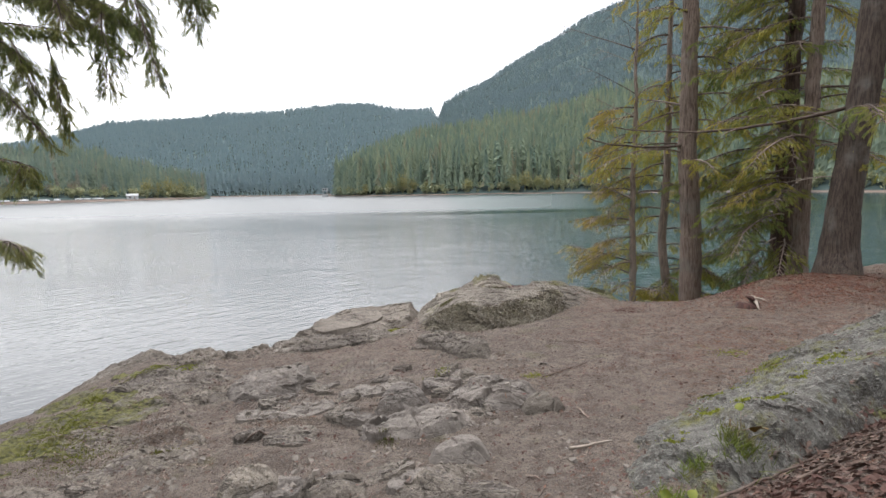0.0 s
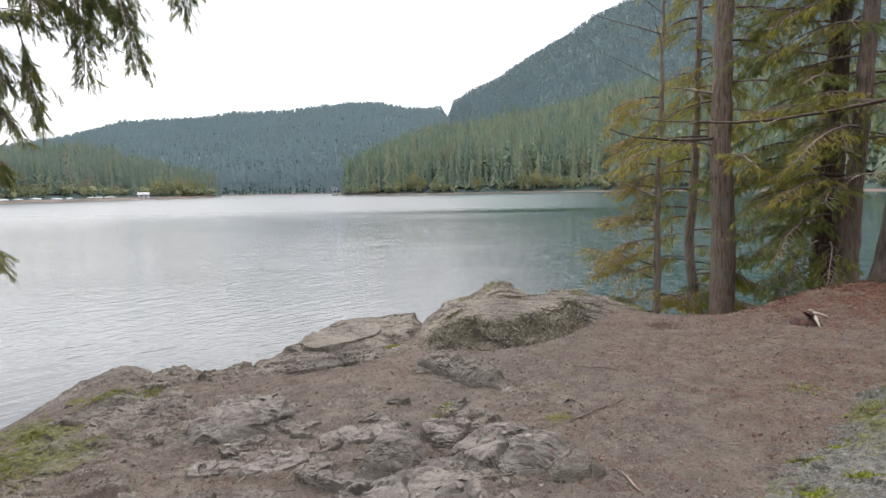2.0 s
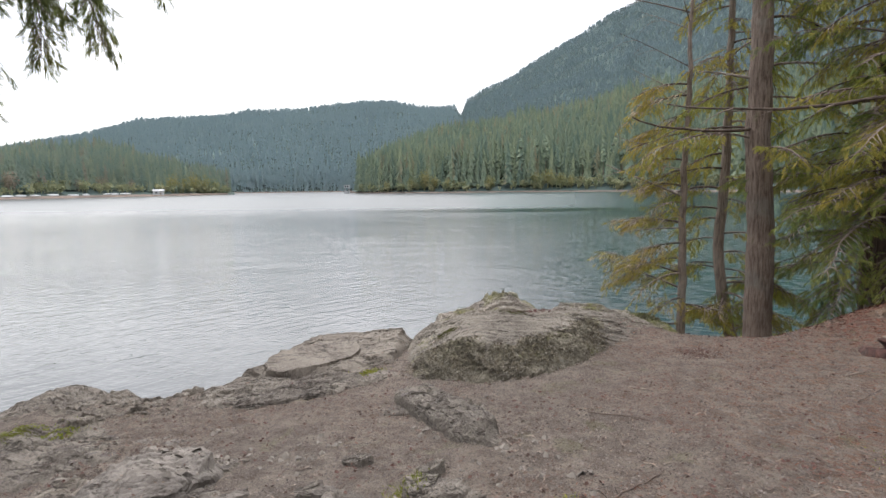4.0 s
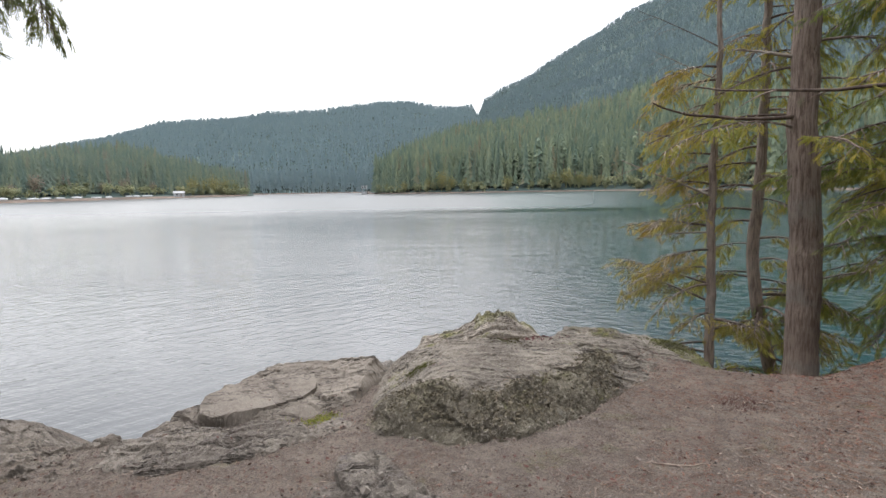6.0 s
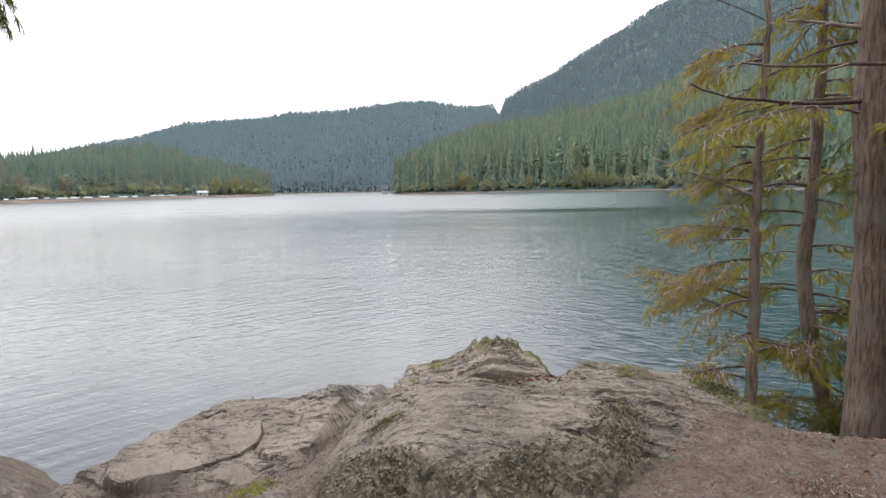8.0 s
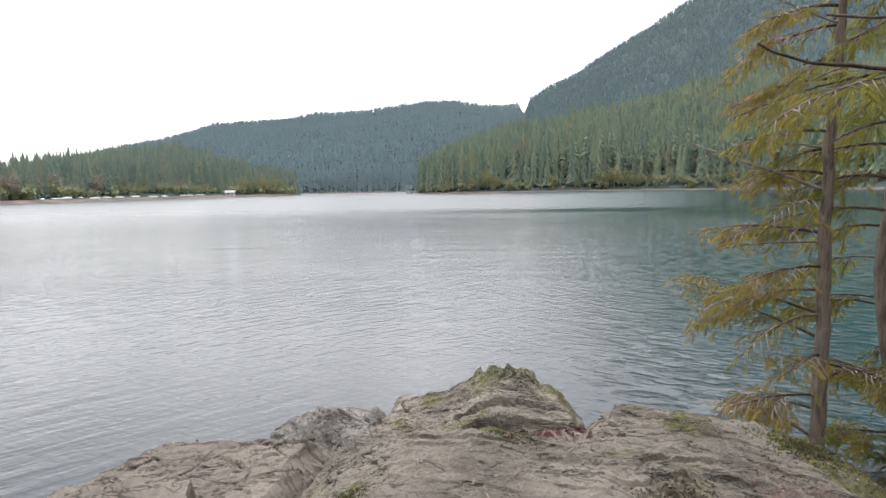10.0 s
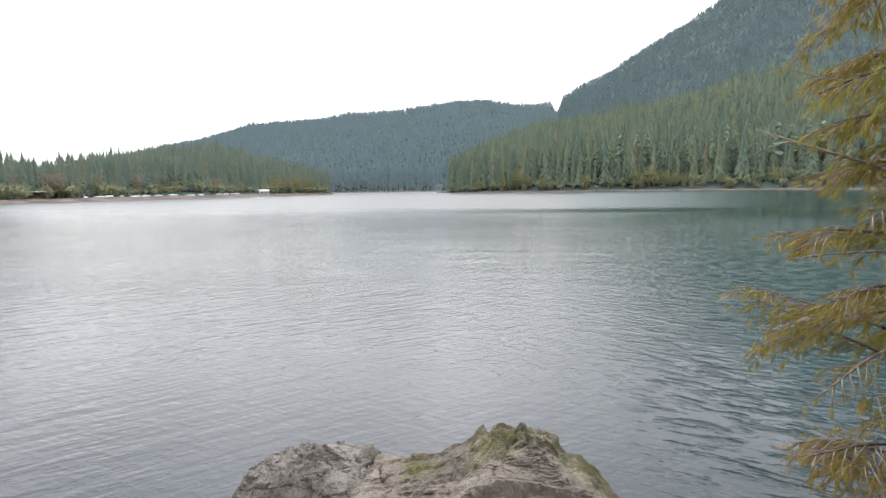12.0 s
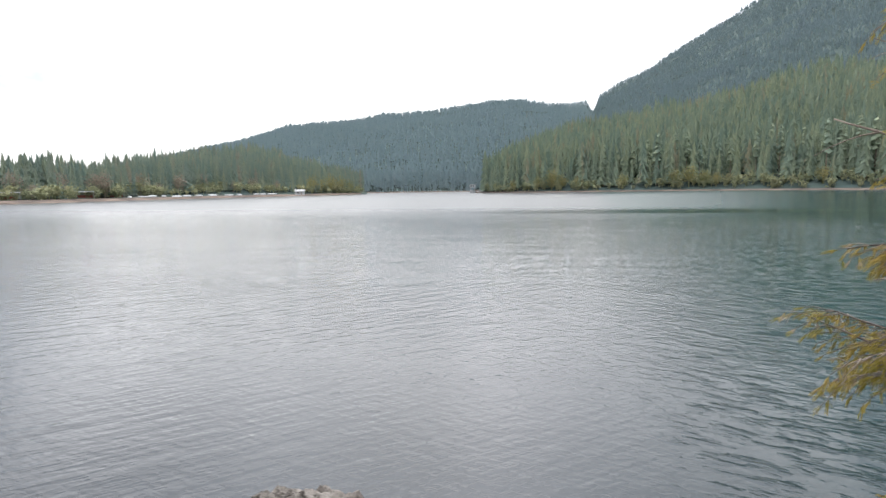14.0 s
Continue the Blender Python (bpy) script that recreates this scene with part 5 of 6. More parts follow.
def frond_shape(seed, pairs=6):
    """A flat cedar spray one unit long: a stalk with thin forward-swept side sprigs, its tip hanging."""
    rng = np.random.RandomState(seed)
    v, f = [], []

    def blade(p, d, ln, w):
        d = d / np.linalg.norm(d)
        t = np.array([-d[1], d[0], 0.0])
        n = len(v)
        q = p + d * ln * 0.5
        v.extend([p, q + t * w, p + d * ln + (0, 0, -0.2 * ln), q - t * w])
        f.extend([(n, n + 1, n + 2), (n, n + 2, n + 3)])

    for k in range(pairs):
        s = 0.1 + 0.82 * k / pairs
        ln = 0.5 * (1 - 0.68 * s) * (0.6 + 0.7 * rng.rand())
        for side in (-1, 1):
            p = np.array([s + 0.06 * rng.rand(), 0, -0.3 * s * s])
            blade(p, np.array([0.85, side * (0.45 + 0.25 * rng.rand()), -0.25 - 0.4 * rng.rand()]), ln, 0.017 + 0.012 * rng.rand())
    blade(np.array([0.0, 0, 0]), np.array([1.0, 0, -0.24]), 1.02, 0.014)
    return np.array(v), np.array(f)


FRONDS = [frond_shape(k, 7 + k % 2) for k in range(6)]


def sprays_on(line, rng, start=0.25, gap=0.11, twig=0.45, size=0.16, hang=0.6, pairs=2):
    """Twigs and hanging sprays along a limb: lists of twig lines and of frond places, directions and sizes."""
    line = np.asarray(line, float)
    seg = np.linalg.norm(np.diff(line, axis=0), axis=1)
    run = np.r_[0, np.cumsum(seg)]
    total = run[-1]
    twigs, P, D, S = [], [], [], []
    s = start * total
    while s < total:
        p = np.array([np.interp(s, run, line[:, k]) for k in range(3)])
        k = min(len(seg) - 1, np.searchsorted(run, s) - 1)
        t = (line[k + 1] - line[k]) / (seg[k] + 1e-9)
        out = 1 - 0.55 * (s / total - start) / (1 - start + 1e-9)
        for side in range(pairs):
            sgn = -1 if side % 2 else 1
            flat = np.cross(t, (0, 0, 1.0))
            flat /= np.linalg.norm(flat) + 1e-9
            d = t * (0.55 + 0.3 * rng.rand()) + sgn * flat * (0.5 + 0.5 * rng.rand()) + np.array([0, 0, 0.25 * rng.normal() - 0.15])
            d /= np.linalg.norm(d)
            ln = twig * out * (0.5 + 0.8 * rng.rand())
            q = [p, p + d * ln * 0.5 + (0, 0, -0.04 * ln), p + d * ln + (0, 0, -(0.1 + 0.3 * hang * rng.rand()) * ln)]
            twigs.append(q)
            m = max(2, int(ln / 0.07))
            for j in range(m):
                w = (j + 0.4 + 0.5 * rng.rand()) / m
                c = q[0] + (q[2] - q[0]) * w
                dd = d + sgn * (-1) ** j * 0.55 * np.cross(d, (0, 0, 1.0)) + np.array([0, 0, -hang * (0.3 + 0.9 * rng.rand())]) + 0.2 * rng.normal(size=3)
                P.append(c)
                D.append(dd)
                S.append(1.2 * size * (0.6 + 0.7 * rng.rand()))
        s += gap * (0.7 + 0.6 * rng.rand())
    return twigs, P, D, S


def limb_line(base, az, length, rise, sag, rng, n=9, wave=0.05):
    t = np.linspace(0, 1, n)
    d = np.array([math.sin(az), math.cos(az), 0.0])
    side = np.array([d[1], -d[0], 0.0])
    pts = np.asarray(base)[None] + length * (t[:, None] * d + (rise * t - sag * t * t)[:, None] * np.array([0, 0, 1.0]))
    wob = wave * length * np.cumsum(rng.normal(size=n) * 0.25)
    return pts + (wob * t)[:, None] * side + (0.4 * wave * length * np.cumsum(rng.normal(size=n) * 0.2) * t)[:, None] * np.array([0, 0, 1.0])


def crown_mesh(lines, rng, mat, wood=None, **kw):
    tw, P, D, S = [], [], [], []
    for ln in lines:
        a, b, c, d = sprays_on(ln, rng, **kw)
        tw += a
        P += b
        D += c
        S += d
    P, D, S = np.array(P), np.array(D), np.array(S)
    up = np.array([0, 0, 1.0]) + 0.55 * rng.normal(size=(len(P), 3))
    axes = frames_of(D, up)
    pieces = []
    for k, (pv, pf) in enumerate(FRONDS):
        sel = np.arange(len(P)) % len(FRONDS) == k
        pieces.append(strewn(pv, pf, P[sel], axes[sel], np.stack([S[sel], S[sel] * 0.85, S[sel]], -1)))
    v, f = joined(pieces)
    twv = []
    for q in tw:
        a, b = tube(q, [0.007, 0.005, 0.002], 3)
        twv.append((a, quads_to_tris(b)))
    return mesh_of("crown", v, f, mat, False), mesh_of("twigwork", *joined(twv), wood or TWIG)


def cedar(label, x, y, z, r, height, lean, seed, leaf, limbs, bark, low=0.6, reach=(1.2, 2.2), size=0.13, flare=1.5, bend=0.0, kw=None, extra=(), aim=None, group="cedars on the point", crown_top=None, boughs=()):
    """A cedar: furrowed tapering trunk, limbs, twigs and hanging sprays. extra: bare limbs as (height, azimuth, length, rise, sag, radius, pale)."""
    rng = np.random.RandomState(seed)
    base = tagged(new("cedar_tree"), label, "tree", group)
    base.location = (x, y, z)
    t = np.linspace(0, 1, int(height / 0.09))
    hz = height * t - 0.25
    px = lean[0] * hz + bend * np.exp(-((np.clip(hz, 0, None) / 1.2) ** 2)) - 0.12 * bend * np.exp(-((hz - 2.6) / 0.8) ** 2) + 0.02 * np.cumsum(rng.normal(size=len(t))) * 0.35
    py = lean[1] * hz + 0.02 * np.cumsum(rng.normal(size=len(t))) * 0.35
    trunk = np.stack([px, py, hz], -1)
    rad = r * (1 - t) ** 0.8 + 0.012 + r * (flare - 1) * np.exp(-np.clip(hz, 0, None) / (1.6 * r + 0.05))
    v, f = tube(trunk, rad, 40 if r > 0.13 else 22, 0.1, seed, 0.05 * r + 0.004)
    part("trunk", mesh_of("trunk", v, quads_to_tris(f), bark), base)
    lines = []
    for k in range(limbs):
        q = (k + 0.5 * rng.rand()) / limbs
        hb = low + ((crown_top or height - 0.8) - low) * q**1.15
        i = int(np.argmin(np.abs(hz - hb)))
        az = rng.rand() * 6.283 if aim is None or rng.rand() > 0.7 else aim + rng.normal() * 0.7
        ln = (reach[0] + (reach[1] - reach[0]) * rng.rand()) * (1 - 0.7 * q)
        line = limb_line(trunk[i], az, ln, 0.05 + 0.25 * rng.rand(), 0.25 + 0.3 * rng.rand(), rng)
        lines.append(line)
        v, f = tube(line, np.linspace(0.022, 0.005, len(line)) * (0.7 + 0.5 * rng.rand()), 6, 0.15, seed + k)
        part("limb", mesh_of("limb", v, quads_to_tris(f), TWIG_DARK if rng.rand() < 0.5 else TWIG), base)
    for hb, az, ln, rise, sag in boughs:
        line = limb_line(trunk[int(np.argmin(np.abs(hz - hb)))], radians(az), ln, rise, sag, rng, 10)
        lines += [line, limb_line(line[3], radians(az - 35), 0.4 * ln, 0.1, 0.35, rng), limb_line(line[4], radians(az + 30), 0.4 * ln, 0.05, 0.3, rng)]
        v, f = tube(line, np.linspace(0.02, 0.005, len(line)), 6, 0.15, seed)
        part("limb", mesh_of("limb", v, quads_to_tris(f), TWIG_DARK), base)
    for hb, az, ln, rise, sag, rr, pale in extra:
        i = int(np.argmin(np.abs(hz - hb)))
        line = limb_line(trunk[i], radians(az), ln, rise, sag, rng, 14, 0.06)
        v, f = tube(line, np.linspace(rr, rr * 0.3, len(line)), 8, 0.25, seed + 9)
        arm = part("limb", mesh_of("limb", v, quads_to_tris(f), TWIG_PALE if pale else TWIG_DARK), base, "bleached bare limb" if pale else "dark bare limb")
        for q in range(3):
            tip = line[6 + 2 * q]
            s = limb_line(tip, radians(az) + (0.7 if q % 2 else -0.7), 0.3 + 0.2 * rng.rand(), 0.1 * rng.normal(), 0.3, rng, 5)
            v, f = tube(s, np.linspace(rr * 0.4, 0.002, 5), 5)
            part("twig", mesh_of("twig", v, quads_to_tris(f), TWIG_PALE if pale else TWIG), arm)
    crown, twigs = crown_mesh(lines, rng, leaf, TWIG_PALE if leaf == LEAF_GOLD else TWIG, size=size, **(kw or {}))
    tagged(part("crown", crown, base), kind="stuff")
    tagged(part("twigwork", twigs, base), kind="stuff")
    return base


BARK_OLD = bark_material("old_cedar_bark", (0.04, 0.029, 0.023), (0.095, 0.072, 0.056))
cedar("straight grey-barked cedar on the bank", 5.05, 11.4, -1.95, 0.21, 15, (-0.012, 0.0), 3, LEAF_OLIVE, 38, BARK, 3.9, (1.2, 2.2), flare=1.18,
      extra=((4.27, -111, 2.35, -0.12, -0.13, 0.03, False), (3.6, 100, 1.6, 0.1, 0.15, 0.015, True), (5.0, -80, 0.9, 0.3, 0.1, 0.03, True)))
cedar("slim bent cedar with yellowed sprays", 5.1, 12.8, -2.25, 0.1, 10, (-0.01, 0.0), 5, LEAF_OLIVE, 38, BARK_SLIM, 1.6, (0.9, 1.7), kw=dict(gap=0.09), flare=1.5, bend=0.4,
      boughs=((0.7, -70, 0.9, 0.1, 0.2), (1.0, 50, 1.3, 0.1, 0.2), (1.3, -20, 1.1, 0.2, 0.2), (1.5, 110, 1.2, 0.05, 0.2), (0.9, 170, 0.8, 0.1, 0.2), (1.7, -150, 1.0, 0.1, 0.25), (1.9, 70, 1.3, 0.1, 0.25), (2.2, 140, 1.1, 0.1, 0.3)))
cedar("slim cedar with gold-brown hanging sprays", 4.29, 12.5, -2.15, 0.072, 8.0, (0.0, 0.0), 7, LEAF_GOLD, 9, BARK_SLIM, 1.5, (0.6, 1.1), size=0.11, kw=dict(gap=0.085), flare=1.25, aim=-0.8, crown_top=5.8,
      boughs=((1.75, -25, 2.1, 0.22, 0.05), (2.05, -36, 1.8, 0.2, 0.05), (3.0, -52, 1.3, 0.2, 0.2), (3.6, -30, 1.1, 0.25, 0.3), (4.1, -72, 0.9, 0.2, 0.3), (4.6, -40, 1.2, 0.2, 0.35),
              (5.2, -35, 1.3, 0.2, 0.45), (5.4, -82, 0.9, 0.2, 0.4), (2.6, -100, 0.9, 0.1, 0.3), (1.3, 60, 1.0, 0.15, 0.2), (1.15, -100, 1.0, 0.1, 0.25), (1.5, 130, 0.8, 0.1, 0.2), (0.9, -60, 1.0, 0.2, 0.3), (0.6, -30, 1.1, 0.3, 0.2)),
      extra=((3.45, -46, 1.5, 0.41, 0.0, 0.022, True), (6.55, -30, 2.4, 0.5, 0.0, 0.014, False), (2.85, -80, 1.1, 0.0, 0.1, 0.014, True), (4.3, -75, 1.2, 0.1, -0.15, 0.012, True),
             (1.7, -120, 0.8, 0.1, 0.2, 0.009, True), (2.1, -50, 0.9, 0.25, 0.2, 0.009, True), (3.1, -130, 0.9, 0.15, 0.3, 0.01, True), (3.9, -20, 1.0, 0.3, 0.2, 0.01, True),
             (5.2, -95, 1.0, 0.35, -0.1, 0.011, True), (5.7, 60, 0.9, 0.4, 0.0, 0.01, True), (6.3, -70, 0.8, 0.5, 0.0, 0.009, True), (6.6, 100, 0.7, 0.5, 0.1, 0.009, True),
             (5.6, -60, 1.2, 0.7, 0.1, 0.01, False), (6.1, 20, 0.9, 0.7, 0.1, 0.009, False), (6.4, -140, 0.8, 0.8, 0.1, 0.009, False),
             (6.9, -80, 0.7, 0.9, 0.1, 0.008, False), (7.1, 80, 0.6, 0.9, 0.1, 0.008, False)))
# this trunk's shade is put into its bark colour
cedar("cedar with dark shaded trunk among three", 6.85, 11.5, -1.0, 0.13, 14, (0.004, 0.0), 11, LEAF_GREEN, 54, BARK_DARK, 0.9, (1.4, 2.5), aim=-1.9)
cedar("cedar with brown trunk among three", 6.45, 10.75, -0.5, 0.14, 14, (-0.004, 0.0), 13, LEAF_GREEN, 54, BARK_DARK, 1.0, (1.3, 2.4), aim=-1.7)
cedar("pale-trunked cedar leaning slightly among three", 6.3, 10.1, -0.15, 0.125, 14, (0.03, 0.0), 17, LEAF_OLIVE, 48, BARK, 1.6, (1.3, 2.4), aim=-1.6)
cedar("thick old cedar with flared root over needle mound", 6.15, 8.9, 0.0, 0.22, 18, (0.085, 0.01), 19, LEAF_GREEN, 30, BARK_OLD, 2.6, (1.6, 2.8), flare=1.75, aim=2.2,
      extra=((2.75, -62, 3.6, -0.28, -0.22, 0.03, False), (1.65, -80, 0.8, 0.05, 0.1, 0.012, True)))
cedar("dark cedar overhanging from the bank", -10.6, 10.9, 0.35, 0.24, 14, (0.03, 0.0), 23, LEAF_GREEN, 20, BARK_DARK, 5.5, (2.0, 3.2), aim=1.4)


def overhang():
    """Long hanging boughs of the bank cedar that reach out over the water."""
    host = [o for o in bpy.data.objects if o.name.startswith("cedar_tree") and o.location.x < -9][0]
    rng = np.random.RandomState(41)
    lines, o = [], np.array(host.location)

    def bough(a, b, r, sag, n=10):
        t = np.linspace(0, 1, n)[:, None]
        line = np.asarray(a) + (np.asarray(b) - a) * t + np.array([0, 0, 1.0]) * (sag * t * (1 - t))
        line[:, 1] += 0.12 * np.cumsum(rng.normal(size=n)) * 0.25
        v, f = tube(line, np.linspace(r, 0.005, n), 7, 0.2, 5)
        part("limb", mesh_of("limb", v, quads_to_tris(f), TWIG_DARK), host)
        return line

    # a main bough, and the tips that hang from it
    for hb, tip, hang in ((5.9, (-4.3, 12.0, 6.2), ((-4.75, 12.2, 4.85), (-5.15, 11.2, 3.75), (-4.5, 12.4, 5.4), (-5.5, 11.3, 4.6), (-5.9, 11.6, 4.3))),
                          (5.0, (-5.6, 11.2, 5.6), ((-6.0, 11.0, 3.5), (-6.4, 10.6, 4.3), (-5.7, 11.3, 4.9), (-6.7, 10.9, 5.0))),
                          (4.3, (-6.4, 10.6, 4.4), ((-6.6, 10.5, 2.8), (-6.9, 10.4, 3.3), (-7.2, 10.6, 3.9), (-6.8, 10.4, 2.6))),
                          (2.2, (-7.25, 10.5, 2.1), ((-7.3, 10.5, 1.85),)), (1.0, (-7.5, 10.5, 0.65), ((-7.45, 10.5, 0.5),))):
        main = bough(np.array([0.03 * hb, 0, hb]), np.array(tip) - o, 0.035, 0.5, 12)
        lines.append(main)
        for k, h in enumerate(hang):
            q = main[max(3, 10 - 2 * k)]
            lines.append(bough(q, np.array(h) - o, 0.014, 0.45))
    crown, twigs = crown_mesh(lines, rng, LEAF_HANG, start=0.25, gap=0.054, twig=0.5, size=0.18, hang=1.0)
    tagged(part("crown", crown, host, "hanging dark-green boughs"), kind="stuff")
    tagged(part("twigwork", twigs, host), kind="stuff")


overhang()


def shrub(label, x, y, r, h, seed, leaf, n=16):
    z = float(surface_z(np.array([x]), np.array([y]))[0])
    rng = np.random.RandomState(seed)
    base = tagged(new("shrub"), label, "shrub", "shrubs under the cedars")
    base.location = (x, y, z)
    lines = []
    for k in range(n):
        line = limb_line((0.1 * rng.normal() * r, 0.1 * rng.normal() * r, -0.03), rng.rand() * 6.283, r * (0.5 + 0.6 * rng.rand()), 0.7 * h / r, 0.5 * h / r * rng.rand(), rng, 7)
        lines.append(line)
        v, f = tube(line, np.linspace(0.009, 0.002, 7), 5)
        part("stem", mesh_of("stem", v, quads_to_tris(f), TWIG), base)
    crown, twigs = crown_mesh(lines, rng, leaf, start=0.3, gap=0.09, twig=0.22, size=0.12, hang=0.25)
    tagged(part("foliage", crown, base), kind="stuff")
    tagged(part("twigwork", twigs, base), kind="stuff")


shrub("yellow-green cedar seedling at the bank edge", 3.75, 11.6, 0.8, 2.2, 61, LEAF_OLIVE, 24)
shrub("olive cedar seedling under slim trunks", 4.5, 12.0, 0.9, 2.3, 62, LEAF_OLIVE, 26)
shrub("olive cedar seedling on the bank", 5.5, 12.3, 0.8, 2.0, 63, LEAF_GREEN, 20)
shrub("pale yellowing seedling by the boulder", 3.4, 11.2, 0.5, 1.3, 64, LEAF_GOLD, 14)

# ---- stump and roots ----


def stump():
    base = tagged(new("tree_stump"), "low dark broken stump with pale bleached splinters", "stump")
    x, y = 3.85, 7.25
    base.location = (x, y, float(ground_z(x, y)))
    v, f = tube([(0, 0, -0.1), (0.01, 0, 0.02), (0.04, 0.01, 0.07), (0.07, 0.0, 0.1)], [0.18, 0.14, 0.09, 0.035], 18, 0.6, 4, 0.03)
    part("butt", mesh_of("butt", v, quads_to_tris(f), STUMP_WOOD), base)
    for k, (a, ln, up, w) in enumerate(((3.3, 0.22, -0.03, 0.026), (2.7, 0.17, 0.03, 0.02), (0.3, 0.12, 0.02, 0.016))):
        s = limb_line((0.05, 0, 0.085 + 0.02 * k), a, ln, up / ln, 0.25, np.random.RandomState(k), 6)
        v, f = tube(s, np.linspace(w, 0.3 * w, 6), 8, 0.5, k)
        part("splinter", mesh_of("splinter", v, quads_to_tris(f), TWIG_PALE), base, "bleached pale splinter")


stump()

# ---- litter, tufts and sticks ----
STRAW = leafy("fallen_needles", ((0.085, 0.03, 0.018), (0.17, 0.075, 0.045), (0.12, 0.048, 0.03), (0.16, 0.105, 0.07)), 0.9, 0.05)
CHIP = leafy("dead_leaf_flakes", ((0.04, 0.022, 0.017), (0.13, 0.09, 0.07), (0.08, 0.038, 0.03), (0.1, 0.075, 0.056)), 0.9, 0.1)
STRAW_DARK = leafy("damp_needles", ((0.03, 0.015, 0.011), (0.12, 0.065, 0.042), (0.06, 0.026, 0.018), (0.1, 0.065, 0.047)), 0.9, 0.05)
CHIP_DARK = leafy("damp_leaf_flakes", ((0.024, 0.015, 0.011), (0.14, 0.098, 0.076), (0.065, 0.034, 0.026), (0.11, 0.08, 0.063)), 0.9, 0.1)
PEBBLE = leafy("small_gravel", ((0.035, 0.028, 0.023), (0.22, 0.184, 0.155), (0.12, 0.098, 0.084), (0.2, 0.165, 0.142)), 0.9, 0.0)
LICHEN = leafy("lichen_flakes", ((0.055, 0.044, 0.028), (0.185, 0.155, 0.108), (0.1, 0.083, 0.053), (0.14, 0.122, 0.08)), 0.9, 0.0)
DEAD = leafy("dark_dead_spray", ((0.05, 0.02, 0.017), (0.11, 0.05, 0.042), (0.075, 0.03, 0.026), (0.11, 0.066, 0.055)), 0.9, 0.05)
GRASS = leafy("thin_grass", ((0.06, 0.075, 0.016), (0.13, 0.135, 0.03), (0.11, 0.14, 0.022), (0.15, 0.13, 0.05)), 0.7, 0.3)
MOSS = leafy("moss_cushion", ((0.04, 0.045, 0.012), (0.095, 0.092, 0.02), (0.065, 0.064, 0.017), (0.055, 0.05, 0.018)), 0.9, 0.2)


TWIG_LITTER = leafy("twig_bits", ((0.025, 0.017, 0.013), (0.26, 0.2, 0.155), (0.095, 0.064, 0.049), (0.14, 0.103, 0.08)), 0.9, 0.0)


def litter(name, label, proto, mat, count, region, size, seed, weight, flatness=0.15, lift=0.004, bare=True):
    rng = np.random.RandomState(seed)
    x = region[0] + (region[1] - region[0]) * rng.rand(count * 3)
    y = region[2] + (region[3] - region[2]) * rng.rand(count * 3)
    keep = (rng.rand(count * 3) < weight(x, y)) & (ground_z(x, y, False) > WATER + 0.5)
    x, y = x[keep], y[keep]
    if bare:
        soil = on_dirt(x, y) | (rng.rand(len(x)) < 0.12)
        x, y = x[soil], y[soil]
    x, y = x[:count], y[:count]
    e = 0.02
    z = surface_z(x, y)
    gx, gy = (surface_z(x + e, y) - z) / e, (surface_z(x, y + e) - z) / e
    ok = np.hypot(gx, gy) < 1.3
    x, y, z, gx, gy = x[ok], y[ok], z[ok], gx[ok], gy[ok]
    n = len(x)
    th = rng.rand(n) * 6.283
    d = np.stack([np.cos(th), np.sin(th), gx * np.cos(th) + gy * np.sin(th) + flatness * 0.4 * rng.normal(size=n)], -1)
    up = np.stack([-gx, -gy, np.ones(n)], -1) + flatness * rng.normal(size=(n, 3))
    s = size[0] + (size[1] - size[0]) * rng.rand(n) ** 2
    v, f = strewn(proto[0], proto[1], np.stack([x, y, z + lift], -1), frames_of(d, up), np.stack([s] * 3, -1))
    tagged(new(name, mesh_of(name, v, f, mat, False)), label, name.replace("_", " "), kind="stuff")


def stick_shape(r=0.035, kink=0.06):
    return np.array([(-0.5, r, 0), (-0.5, -r, 0), (0, kink + r, 0.03), (0, kink - r, 0.03), (0.5, -kink * 0.5, 0.0)]), np.array([(0, 1, 3), (0, 3, 2), (2, 3, 4)])


FLAKE = (np.array([(-0.5, 0, 0), (0, 0.32, 0.08), (0.5, 0.02, 0.0), (0.05, -0.3, 0.1), (0, 0, 0.02)]), np.array([(0, 4, 1), (1, 4, 2), (2, 4, 3), (3, 4, 0)]))
STONELET = (np.array([(-0.5, 0, 0), (0.1, 0.45, 0.02), (0.5, 0.05, 0), (0, -0.4, 0), (-0.05, 0.05, 0.38), (0.15, -0.1, 0.3)]),
            np.array([(0, 4, 1), (1, 4, 5), (1, 5, 2), (2, 5, 3), (3, 5, 4), (3, 4, 0)]))
every = lambda x, y: 0.35 + 0.65 * vn(x * 1.1, y * 1.1, 5)
rightward = lambda x, y: np.clip(0.12 + 0.16 * (x + 0.3), 0.1, 1) * (0.12 + 1.5 * sstep(0.45, 0.75, vn(x * 2.3, y * 2.3, 8)) + 0.25 * sstep(1.5, 3.5, x))
bank = lambda x, y: sstep(0.55, 0.9, x) * sstep(4.4, 3.0, x + 0.6 * fbm(x * 2, y * 2, 44, 2)) * sstep(1.2, 2.0, y + 0.4 * fbm(x * 2, y * 2, 45, 2)) * sstep(0.2, -0.15, -0.5 * (x - 1.15) + 0.86 * (y - 2.85) + 0.15 * fbm(x * 2.5, y * 2.5, 46, 3))
mound = lambda x, y: np.exp(-(((x - 5.2) / 1.3) ** 2) - ((y - 8.4) / 1.2) ** 2)
